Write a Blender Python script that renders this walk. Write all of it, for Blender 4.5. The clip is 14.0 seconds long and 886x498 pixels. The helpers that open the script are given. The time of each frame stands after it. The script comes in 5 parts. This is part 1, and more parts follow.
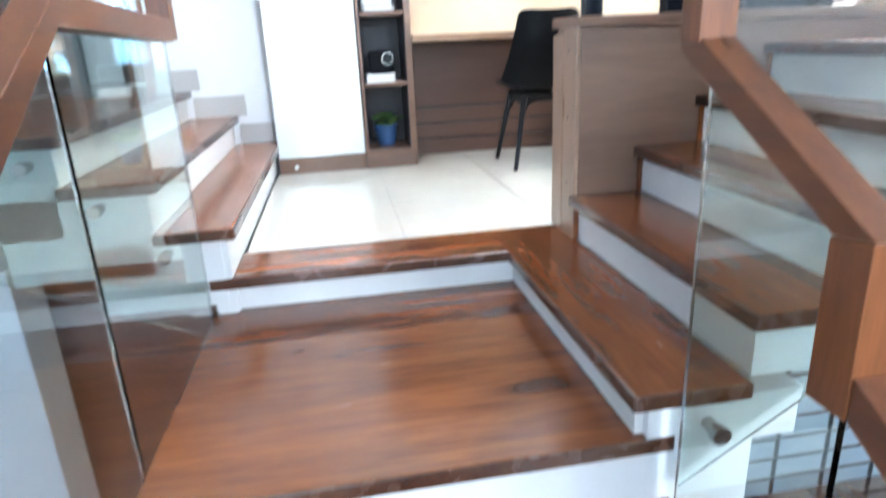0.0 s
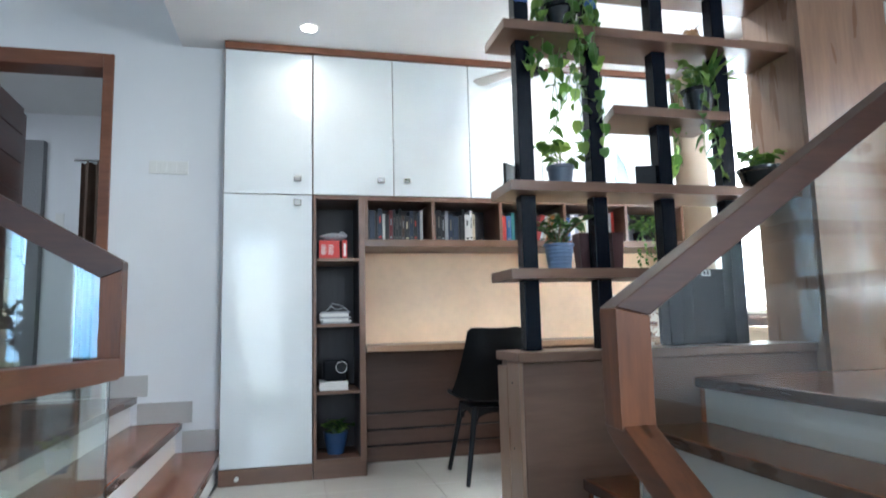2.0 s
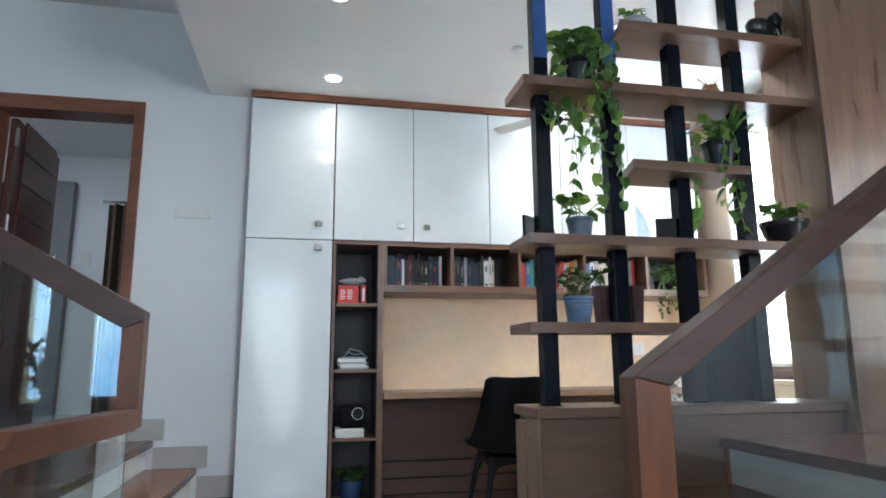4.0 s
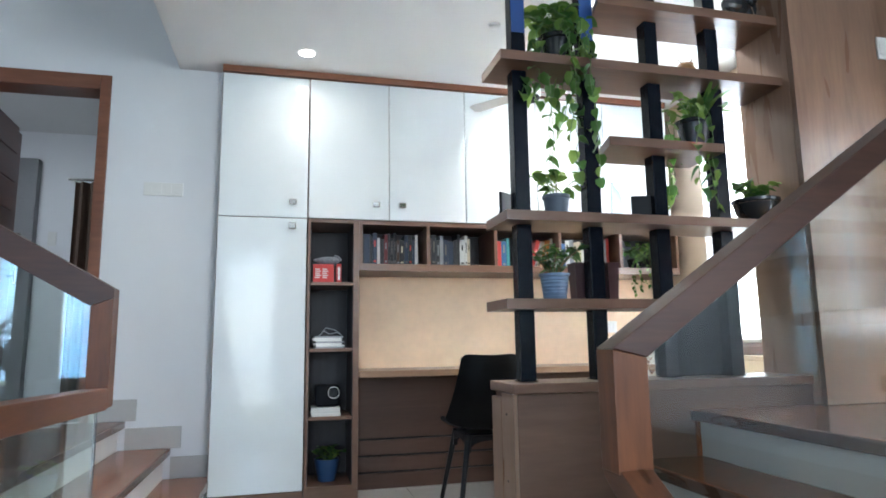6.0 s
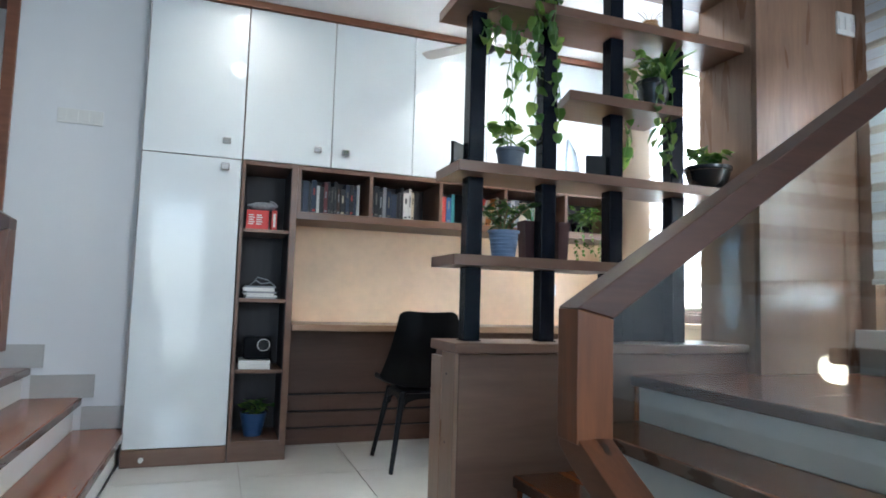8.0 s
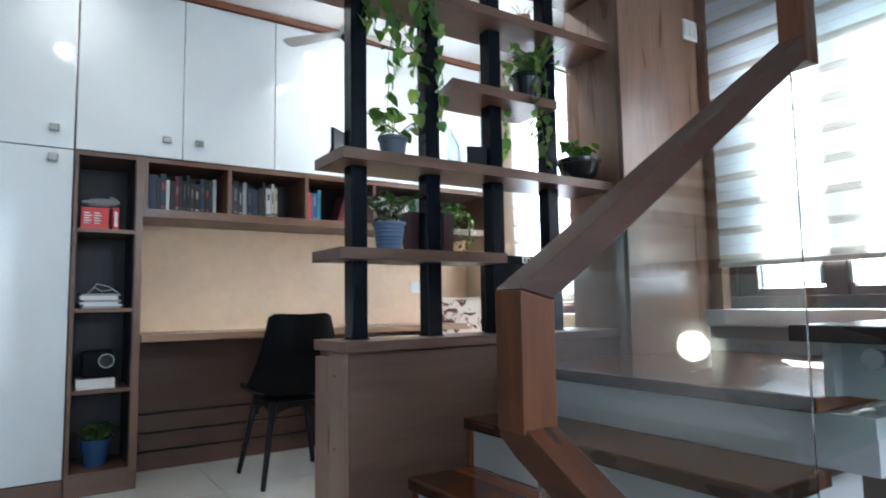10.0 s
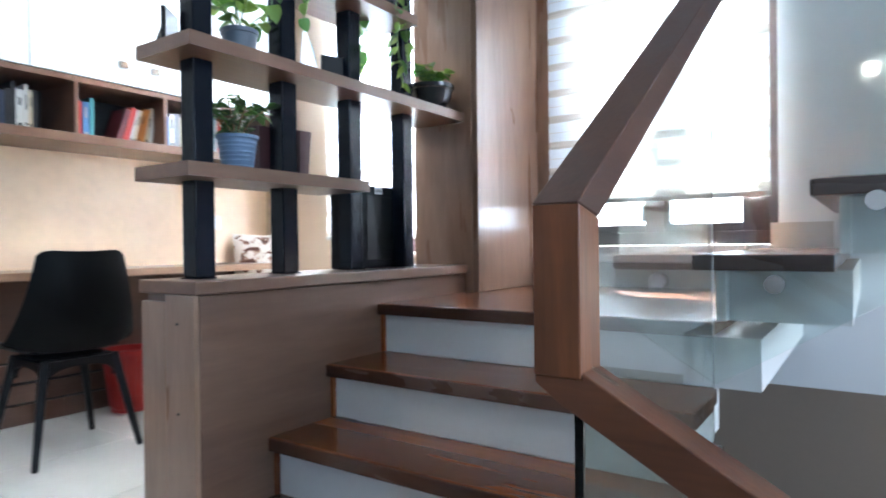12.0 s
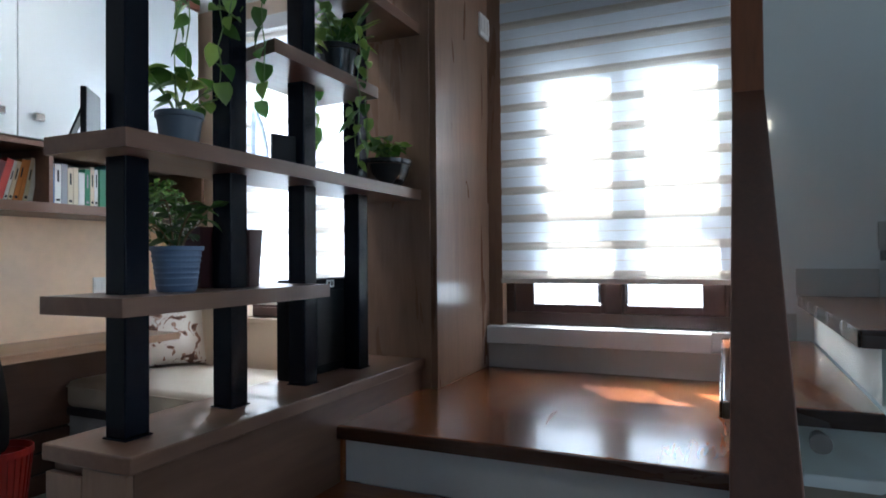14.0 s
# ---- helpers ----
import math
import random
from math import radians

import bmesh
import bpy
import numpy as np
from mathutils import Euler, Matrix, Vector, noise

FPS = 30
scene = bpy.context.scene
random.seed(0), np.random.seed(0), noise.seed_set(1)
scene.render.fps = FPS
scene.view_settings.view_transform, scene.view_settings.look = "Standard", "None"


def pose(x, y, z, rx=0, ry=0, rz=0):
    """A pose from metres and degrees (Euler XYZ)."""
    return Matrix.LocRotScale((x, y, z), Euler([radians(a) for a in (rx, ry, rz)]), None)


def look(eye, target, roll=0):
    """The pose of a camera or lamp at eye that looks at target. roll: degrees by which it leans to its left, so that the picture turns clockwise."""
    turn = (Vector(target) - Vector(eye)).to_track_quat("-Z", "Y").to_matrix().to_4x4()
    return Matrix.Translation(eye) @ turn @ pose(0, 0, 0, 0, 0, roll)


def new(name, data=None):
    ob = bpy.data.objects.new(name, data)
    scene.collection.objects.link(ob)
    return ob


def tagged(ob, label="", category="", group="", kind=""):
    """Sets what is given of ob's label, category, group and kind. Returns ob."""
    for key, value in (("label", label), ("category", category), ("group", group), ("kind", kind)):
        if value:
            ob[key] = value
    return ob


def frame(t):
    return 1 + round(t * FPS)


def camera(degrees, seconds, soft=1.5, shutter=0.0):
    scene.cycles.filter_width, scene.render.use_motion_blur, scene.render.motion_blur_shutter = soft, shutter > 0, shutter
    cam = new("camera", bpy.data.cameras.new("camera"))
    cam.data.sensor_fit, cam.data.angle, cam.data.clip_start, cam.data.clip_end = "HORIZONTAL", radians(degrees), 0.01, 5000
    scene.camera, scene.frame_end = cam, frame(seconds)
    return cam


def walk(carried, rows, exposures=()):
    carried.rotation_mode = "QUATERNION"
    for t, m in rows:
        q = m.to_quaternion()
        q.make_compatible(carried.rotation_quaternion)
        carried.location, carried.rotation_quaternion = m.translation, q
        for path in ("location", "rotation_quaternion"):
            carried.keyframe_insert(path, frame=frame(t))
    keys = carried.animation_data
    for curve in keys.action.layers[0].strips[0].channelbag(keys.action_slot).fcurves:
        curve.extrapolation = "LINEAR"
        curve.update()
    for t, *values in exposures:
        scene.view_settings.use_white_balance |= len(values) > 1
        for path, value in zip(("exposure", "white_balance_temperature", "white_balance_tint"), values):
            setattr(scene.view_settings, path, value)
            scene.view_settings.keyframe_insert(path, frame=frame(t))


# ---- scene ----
EXPOSURE = 0.0
EXPOSURES = [(0.0, 5.18, 5900, 8), (0.4, 4.45, 5850, 8), (1.0, 4.52, 5850, 8), (1.5, 4.35, 5850, 8), (2.0, 3.87, 5950, 8), (2.5, 3.6, 6000, 8), (5.0, 3.5, 6000, 8), (6.0, 3.82, 6050, 8), (7.0, 3.55, 6000, 8),
             (9.5, 3.6, 5850, 8), (10.0, 3.4, 5800, 8), (11.0, 3.92, 5700, 8), (12.0, 4.22, 5650, 8), (13.0, 3.8, 5700, 8), (13.5, 3.2, 5700, 8), (14.0, 2.55, 5700, 8)]
cam = camera(70.8, 14.0, soft=1.7, shutter=0.4)
PATH = [
    (0, (-0.815, -2.079, 0.723), (-0.522, -0.204, 0.09), -2.7),
    (0.5, (-0.801, -2.083, 0.784), (-0.357, -0.151, 0.514), -0.8),
    (1, (-0.784, -2.081, 0.825), (-0.34, -0.135, 0.698), 0.8),
    (1.5, (-0.776, -2.079, 0.87), (-0.346, -0.127, 0.953), -0.6),
    (2, (-0.763, -2.085, 0.897), (-0.303, -0.153, 1.128), -1.4),
    (2.5, (-0.762, -2.095, 0.914), (-0.313, -0.181, 1.278), -1.2),
    (5, (-0.761, -2.092, 0.95), (-0.374, -0.156, 1.274), -0.4),
    (5.5, (-0.76, -2.088, 0.94), (-0.338, -0.157, 1.243), -0.5),
    (6, (-0.764, -2.078, 0.932), (-0.287, -0.158, 1.225), -0.8),
    (6.5, (-0.761, -2.06, 0.931), (-0.247, -0.14, 1.158), -0.2),
    (7, (-0.743, -2.031, 0.923), (-0.188, -0.118, 1.112), 1.3),
    (9.5, (-0.798, -1.804, 0.918), (0.164, -0.059, 1.08), -0.7),
    (10, (-0.817, -1.783, 0.894), (0.281, -0.121, 1.07), -0.9),
    (10.5, (-0.833, -1.745, 0.872), (0.411, -0.181, 0.951), -0.2),
    (11, (-0.883, -1.624, 0.856), (0.448, -0.132, 0.915), 0.1),
    (11.5, (-0.872, -1.496, 0.849), (0.494, -0.035, 0.865), -2.4),
    (12, (-0.918, -1.359, 0.866), (0.73, -0.225, 0.85), -0.7),
    (12.5, (-0.941, -1.206, 0.967), (0.796, -0.214, 0.931), 0.3),
    (13, (-0.92, -1.137, 1.004), (0.846, -0.197, 1.024), -0.2),
    (13.5, (-0.87, -1.04, 1.091), (0.945, -0.209, 1.2), -1.1),
    (14, (-0.825, -1.006, 1.151), (0.997, -0.181, 1.18), -0.5),
]
walk(cam, [(t, look(eye, target, roll)) for t, eye, target, roll in PATH], EXPOSURES)

TAU = math.tau
S = 1 / 6  # one riser
LAND = -0.124  # the landing below the study floor
LZ = [0.184, 0.352, 0.51]  # the steps to the door

# ---- world, sun, exposure ----
world = bpy.data.worlds.new("sky")
scene.world = world
world.use_nodes = True
wn = world.node_tree
sky = wn.nodes.new("ShaderNodeTexSky")
sky.sky_type = "NISHITA"
sky.sun_disc = False
sky.sun_elevation, sky.sun_rotation = radians(32.8), radians(54.6)
wn.nodes["Background"].inputs[1].default_value = 0.05
wn.links.new(sky.outputs[0], wn.nodes["Background"].inputs[0])
scene.view_settings.exposure = EXPOSURE


def lamp_sun():
    d = bpy.data.lights.new("sun", "SUN")
    d.energy, d.angle, d.color = 5.0, radians(0.5), (1, 0.95, 0.88)
    ob = new("sun", d)
    ob.matrix_world = look((1.5 + 3.8, -0.65 + 2.7, 0.67 + 3.0), (1.5, -0.65, 0.67))
    return ob


lamp_sun()


def lamp_point(x, y, z, power):
    d = bpy.data.lights.new("wall_lamp_bulb", "POINT")
    d.energy, d.shadow_soft_size, d.color = power, 0.035, (1, 0.83, 0.62)
    new("wall_lamp_bulb", d).matrix_world = Matrix.Translation((x, y, z))


lamp_point(1.65, -2.05, 0.685, 0.035)


def lamp_area(x, y, z, tx, ty, tz, w, h, power, color=(0.86, 0.93, 1)):
    d = bpy.data.lights.new("window_light", "AREA")
    d.shape, d.size, d.size_y, d.energy, d.color = "RECTANGLE", w, h, power, color
    ob = new("window_light", d)
    ob.matrix_world = look((x, y, z), (tx, ty, tz))
    return ob


lamp_area(1.99, -0.57, 1.5, 0, -0.57, 1.3, 0.8, 1.15, 2.8)
lamp_area(2.14, 0.98, 1.6, 0, 0.98, 1.3, 0.9, 1.4, 18)
lamp_area(-1.4, -5.05, 1.1, -1.3, 0, 1.0, 0.8, 2.3, 2.2)
lamp_area(-3.5, -5.22, 1.3, -2.7, 0, 1.2, 0.15, 1.4, 0.5, (0.28, 0.6, 1))
lamp_area(-2.85, -5.22, 1.3, -2.5, 0, 1.2, 0.28, 1.4, 1.0, (0.28, 0.6, 1))
# fill lamp behind the walker, added to brighten the right side
lamp_area(1.1, -5.05, 2.2, 0, 0, 1.0, 1.0, 1.4, 7)
# added lamp, hidden above the door, that brightens the hall
lamp_area(-3.2, 2.5, 2.88, -3.2, 2.6, 0, 0.5, 0.5, 1.2)


def lamp_spot(x, y, z, power):
    d = bpy.data.lights.new("downlight_lamp", "SPOT")
    d.energy, d.spot_size, d.spot_blend, d.shadow_soft_size, d.color = power, radians(165), 1.0, 0.05, (1, 0.93, 0.83)
    new("downlight_lamp", d).matrix_world = look((x, y, z), (x, y, 0))


# the two at x 0.75 are added to brighten the study's east half
for lx, ly, power in ((-0.69, 1.48, 0.75), (-0.69, 0.6, 2.4), (0.75, 1.3, 3.2), (0.75, 0.6, 2.6)):
    lamp_spot(lx, ly, 2.61, power)


# ---- materials ----
def material(name, color, rough=0.5, metal=0.0, spread=0.12, scale=3.0, fine=60.0, bump=0.02, coat=0.0, spec=0.5, per_object=0.0, stretch=(1, 1, 1)):
    """A plain surface with mottling at two scales, fine relief and roughness that varies."""
    m = bpy.data.materials.new(name)
    m.use_nodes = True
    t = m.node_tree
    n, l = t.nodes, t.links
    b = n["Principled BSDF"]
    co, mp = n.new("ShaderNodeTexCoord"), n.new("ShaderNodeMapping")
    mp.inputs["Scale"].default_value = stretch
    l.new(co.outputs["Object"], mp.inputs[0])
    big, small = n.new("ShaderNodeTexNoise"), n.new("ShaderNodeTexNoise")
    big.inputs["Scale"].default_value, big.inputs["Detail"].default_value = scale, 4
    small.inputs["Scale"].default_value, small.inputs["Detail"].default_value = fine, 3
    l.new(mp.outputs[0], big.inputs["Vector"])
    l.new(mp.outputs[0], small.inputs["Vector"])
    add = n.new("ShaderNodeMath")
    add.operation = "ADD"
    half = n.new("ShaderNodeMath")
    half.operation, half.inputs[1].default_value = "MULTIPLY", 0.35
    l.new(small.outputs[0], half.inputs[0])
    l.new(big.outputs[0], add.inputs[0])
    l.new(half.outputs[0], add.inputs[1])
    ramp = n.new("ShaderNodeMapRange")
    ramp.inputs[1].default_value, ramp.inputs[2].default_value = 0.35, 1.0
    ramp.inputs[3].default_value, ramp.inputs[4].default_value = 1 - spread, 1 + spread
    l.new(add.outputs[0], ramp.inputs[0])
    out = ramp.outputs[0]
    if per_object:
        info = n.new("ShaderNodeObjectInfo")
        vr = n.new("ShaderNodeMapRange")
        vr.inputs[3].default_value, vr.inputs[4].default_value = 1 - per_object, 1 + per_object
        l.new(info.outputs["Random"], vr.inputs[0])
        mul = n.new("ShaderNodeMath")
        mul.operation = "MULTIPLY"
        l.new(out, mul.inputs[0])
        l.new(vr.outputs[0], mul.inputs[1])
        out = mul.outputs[0]
    vm = n.new("ShaderNodeVectorMath")
    vm.operation = "SCALE"
    vm.inputs[0].default_value = color
    l.new(out, vm.inputs["Scale"])
    l.new(vm.outputs[0], b.inputs["Base Color"])
    rr = n.new("ShaderNodeMapRange")
    rr.inputs[3].default_value, rr.inputs[4].default_value = max(rough - 0.06, 0.02), min(rough + 0.08, 1)
    l.new(big.outputs[0], rr.inputs[0])
    l.new(rr.outputs[0], b.inputs["Roughness"])
    b.inputs["Metallic"].default_value = metal
    b.inputs["Coat Weight"].default_value = coat
    b.inputs["Coat Roughness"].default_value = 0.06
    b.inputs["Specular IOR Level"].default_value = spec
    if bump:
        bp = n.new("ShaderNodeBump")
        bp.inputs["Strength"].default_value, bp.inputs["Distance"].default_value = 0.4, bump
        l.new(small.outputs[0], bp.inputs["Height"])
        l.new(bp.outputs[0], b.inputs["Normal"])
    return m


def wood(name, dark, light, along="x", rough=0.35, coat=0.0, freq=9.0, bump=0.001, plank=0.0, across="y", knots=0.0, per_object=0.0):
    """Wood with its grain along one axis; plank: the width of the boards, by which the tone steps."""
    m = bpy.data.materials.new(name)
    m.use_nodes = True
    t = m.node_tree
    n, l = t.nodes, t.links
    b = n["Principled BSDF"]
    co = n.new("ShaderNodeTexCoord")
    mp = n.new("ShaderNodeMapping")
    mp.inputs["Scale"].default_value = [0.12 if a == along else 1.0 for a in "xyz"]
    l.new(co.outputs["Object"], mp.inputs[0])
    vec = mp.outputs[0]
    info = n.new("ShaderNodeObjectInfo")
    shift = n.new("ShaderNodeVectorMath")
    shift.operation = "MULTIPLY_ADD"
    shift.inputs[1].default_value = (7, 5, 3)
    l.new(info.outputs["Random"], shift.inputs[0])
    l.new(vec, shift.inputs[2])
    vec = shift.outputs[0]
    big, mid, fine = (n.new("ShaderNodeTexNoise") for _ in range(3))
    for node, s, d, dis in ((big, freq * 0.35, 3, 0.6), (mid, freq * 1.6, 5, 1.2), (fine, freq * 14, 3, 0.2)):
        node.inputs["Scale"].default_value, node.inputs["Detail"].default_value, node.inputs["Distortion"].default_value = s, d, dis
        l.new(vec, node.inputs["Vector"])

    def mix(a, ka, c, kc):
        p = n.new("ShaderNodeMath")
        p.operation, p.inputs[1].default_value = "MULTIPLY", ka
        q = n.new("ShaderNodeMath")
        q.operation, q.inputs[1].default_value = "MULTIPLY_ADD", kc
        l.new(a, p.inputs[0])
        l.new(c, q.inputs[0])
        l.new(p.outputs[0], q.inputs[2])
        return q.outputs[0]

    f = mix(mix(big.outputs[0], 0.5, mid.outputs[0], 0.4), 1.0, fine.outputs[0], 0.18)
    if plank:
        sep = n.new("ShaderNodeSeparateXYZ")
        l.new(co.outputs["Object"], sep.inputs[0])
        dv = n.new("ShaderNodeMath")
        dv.operation, dv.inputs[1].default_value = "DIVIDE", plank
        l.new(sep.outputs["xyz".index(across)], dv.inputs[0])
        fl = n.new("ShaderNodeMath")
        fl.operation = "FLOOR"
        l.new(dv.outputs[0], fl.inputs[0])
        wh = n.new("ShaderNodeTexWhiteNoise")
        wh.noise_dimensions = "1D"
        l.new(fl.outputs[0], wh.inputs["W"])
        f = mix(f, 0.85, wh.outputs[0], 0.16)
    if knots:
        vo = n.new("ShaderNodeTexVoronoi")
        vo.inputs["Scale"].default_value = 3.1
        wob = n.new("ShaderNodeVectorMath")
        wob.operation = "MULTIPLY_ADD"
        wob.inputs[1].default_value = [0.05 if a == along else 0.15 for a in "xyz"]
        wob2 = n.new("ShaderNodeVectorMath")
        wob2.operation = "MULTIPLY"
        wob2.inputs[1].default_value = [0.45 if a == along else 1.0 for a in "xyz"]
        l.new(co.outputs["Object"], wob2.inputs[0])
        l.new(mid.outputs[1], wob.inputs[0])
        l.new(wob2.outputs[0], wob.inputs[2])
        l.new(wob.outputs[0], vo.inputs["Vector"])
        kr = n.new("ShaderNodeMapRange")
        kr.inputs[1].default_value, kr.inputs[2].default_value = 0.0, 0.2
        kr.inputs[3].default_value, kr.inputs[4].default_value = -knots, 0
        l.new(vo.outputs["Distance"], kr.inputs[0])
        f = mix(f, 1.0, kr.outputs[0], 1.0)
    ramp = n.new("ShaderNodeValToRGB")
    ramp.color_ramp.elements[0].position, ramp.color_ramp.elements[1].position = 0.36, 0.68
    ramp.color_ramp.elements[0].color, ramp.color_ramp.elements[1].color = (*dark, 1), (*light, 1)
    l.new(f, ramp.inputs[0])
    l.new(ramp.outputs[0], b.inputs["Base Color"])
    rr = n.new("ShaderNodeMapRange")
    rr.inputs[3].default_value, rr.inputs[4].default_value = max(rough - 0.07, 0.03), rough + 0.1
    l.new(mid.outputs[0], rr.inputs[0])
    l.new(rr.outputs[0], b.inputs["Roughness"])
    b.inputs["Coat Weight"].default_value = coat
    b.inputs["Coat Roughness"].default_value = 0.08
    bp = n.new("ShaderNodeBump")
    bp.inputs["Strength"].default_value, bp.inputs["Distance"].default_value = 0.35, bump
    l.new(fine.outputs[0], bp.inputs["Height"])
    l.new(bp.outputs[0], b.inputs["Normal"])
    return m


def glass(name, tint=(0.93, 0.98, 0.96), rough=0.0):
    m = bpy.data.materials.new(name)
    m.use_nodes = True
    b = m.node_tree.nodes["Principled BSDF"]
    b.inputs["Base Color"].default_value = (*tint, 1)
    b.inputs["Transmission Weight"].default_value = 1
    b.inputs["Roughness"].default_value = rough
    b.inputs["IOR"].default_value = 1.5
    return m


def emitter(name, color, strength):
    m = bpy.data.materials.new(name)
    m.use_nodes = True
    n, l = m.node_tree.nodes, m.node_tree.links
    e = n.new("ShaderNodeEmission")
    e.inputs[0].default_value, e.inputs[1].default_value = (*color, 1), strength
    l.new(e.outputs[0], n["Material Output"].inputs[0])
    return m


def cloth_light(name, color, clear, through_light):
    """Blind fabric: it scatters light through and, where woven thin, lets some straight through."""
    m = bpy.data.materials.new(name)
    m.use_nodes = True
    n, l = m.node_tree.nodes, m.node_tree.links
    n.remove(n["Principled BSDF"])
    dif, tra, cle = n.new("ShaderNodeBsdfDiffuse"), n.new("ShaderNodeBsdfTranslucent"), n.new("ShaderNodeBsdfTransparent")
    noise_t = n.new("ShaderNodeTexNoise")
    noise_t.inputs["Scale"].default_value = 25
    mr = n.new("ShaderNodeMapRange")
    mr.inputs[3].default_value, mr.inputs[4].default_value = 0.9, 1.08
    sc = n.new("ShaderNodeVectorMath")
    sc.operation = "SCALE"
    sc.inputs[0].default_value = color
    l.new(noise_t.outputs[0], mr.inputs[0])
    l.new(mr.outputs[0], sc.inputs["Scale"])
    l.new(sc.outputs[0], dif.inputs[0])
    l.new(sc.outputs[0], tra.inputs[0])
    a, c = n.new("ShaderNodeMixShader"), n.new("ShaderNodeMixShader")
    a.inputs[0].default_value, c.inputs[0].default_value = through_light, clear
    l.new(dif.outputs[0], a.inputs[1])
    l.new(tra.outputs[0], a.inputs[2])
    l.new(a.outputs[0], c.inputs[1])
    l.new(cle.outputs[0], c.inputs[2])
    l.new(c.outputs[0], n["Material Output"].inputs[0])
    return m


M = {}
M["wall"] = material("white_wall_paint", (0.74, 0.75, 0.77), 0.6, spread=0.03, bump=0.0006, scale=1.5, fine=130)
M["cream"] = material("cream_textured_wall", (0.8, 0.6, 0.415), 0.55, spread=0.14, bump=0.0004, scale=2.2, fine=22)
M["peach"] = material("peach_wall_paint", (0.68, 0.55, 0.42), 0.6, spread=0.04, bump=0.0006, fine=120)
M["ceiling"] = material("ceiling_paint", (0.76, 0.76, 0.75), 0.7, spread=0.02, bump=0.0004, fine=120)
M["riser"] = material("riser_plaster", (0.66, 0.66, 0.65), 0.45, spread=0.06, bump=0.0006, scale=4, fine=70)
M["skirt"] = material("grey_skirting", (0.45, 0.44, 0.43), 0.4, spread=0.06, bump=0.0003)
M["tan"] = material("tan_lower_wall", (0.23, 0.18, 0.14), 0.6, spread=0.05, bump=0.0006)
M["tread"] = wood("tread_wood_lengthwise", (0.05, 0.014, 0.006), (0.31, 0.098, 0.028), "y", 0.22, 0.22, 5, plank=0.2, across="x", knots=0.2)
M["tread_x"] = wood("tread_wood_crosswise", (0.055, 0.015, 0.006), (0.33, 0.105, 0.03), "x", 0.22, 0.22, 5, plank=0.2, across="y", knots=0.22)
# one teak in three tones; the upper rails' backlit shade is in the colour
M["rail"] = wood("teak_rail_backlit", (0.035, 0.013, 0.008), (0.10, 0.038, 0.02), "x", 0.38, 0.0, 9)
M["railz"] = wood("teak_newel_lit", (0.06, 0.018, 0.006), (0.22, 0.07, 0.021), "z", 0.38, 0.0, 9)
M["raily"] = wood("teak_rail_side_lit", (0.055, 0.017, 0.007), (0.17, 0.057, 0.021), "y", 0.38, 0.0, 9)
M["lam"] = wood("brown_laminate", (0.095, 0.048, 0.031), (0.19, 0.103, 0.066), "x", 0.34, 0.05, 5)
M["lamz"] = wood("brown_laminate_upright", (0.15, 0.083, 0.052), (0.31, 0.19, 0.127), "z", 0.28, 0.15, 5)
M["lamdark"] = wood("dark_laminate", (0.018, 0.015, 0.019), (0.04, 0.034, 0.04), "z", 0.5, 0.0, 6)
M["desk"] = wood("desk_laminate", (0.17, 0.095, 0.055), (0.36, 0.225, 0.14), "x", 0.35, 0.1, 6)
M["doorwood"] = wood("dark_door_wood", (0.05, 0.015, 0.01), (0.13, 0.042, 0.025), "x", 0.3, 0.3, 7)
M["windowwood"] = wood("dark_window_wood", (0.018, 0.009, 0.008), (0.05, 0.022, 0.016), "y", 0.3, 0.2, 7)
M["trim"] = wood("reddish_trim_wood", (0.12, 0.042, 0.022), (0.24, 0.09, 0.045), "x", 0.35, 0.2, 7)
M["gloss"] = material("white_gloss_acrylic", (0.7, 0.74, 0.76), 0.06, spread=0.015, bump=0, coat=0.0)
M["nose"] = wood("dark_nosing_wood", (0.035, 0.013, 0.008), (0.1, 0.04, 0.02), "y", 0.25, 0.3, 8)
# upper flight's unlit tread edges, their shade put into a near-black wood
M["nosedark"] = wood("unlit_edge_nosing", (0.018, 0.01, 0.008), (0.045, 0.025, 0.018), "y", 0.25, 0.3, 8)
M["black"] = material("black_powder_coat", (0.004, 0.006, 0.011), 0.24, spec=0.15, spread=0.1, bump=0.0002, fine=300)
M["blackmat"] = material("black_fabric", (0.005, 0.006, 0.009), 0.75, spec=0.2, spread=0.2, bump=0.001, fine=250)
M["blackpl"] = material("black_moulded_plastic", (0.006, 0.0065, 0.008), 0.4, spec=0.2, spread=0.1, bump=0.0002, fine=200)
M["steel"] = material("brushed_steel", (0.55, 0.54, 0.52), 0.22, metal=1.0, spread=0.08, bump=0)
M["tile"] = material("cream_marble_tile", (0.56, 0.55, 0.51), 0.09, spread=0.07, scale=2.2, fine=14, bump=0, coat=0.2, per_object=0.02)
M["grout"] = material("tile_joint", (0.33, 0.32, 0.30), 0.8, spread=0.1)
M["blue"] = material("blue_grey_ceramic", (0.15, 0.22, 0.34), 0.5, spread=0.18, bump=0.002, scale=12, fine=45, stretch=(0.4, 0.4, 2.5))
M["blue2"] = material("deep_blue_ceramic", (0.03, 0.08, 0.2), 0.3, spread=0.15, bump=0.0005)
M["bluegrey"] = material("slate_plastic_pot", (0.1, 0.13, 0.17), 0.45, spread=0.15, bump=0.0005)
M["maroon"] = material("maroon_planter", (0.055, 0.017, 0.018), 0.35, spread=0.15, bump=0.0003)
M["blackpot"] = material("black_glazed_pot", (0.014, 0.016, 0.018), 0.18, spread=0.15, bump=0.0003)
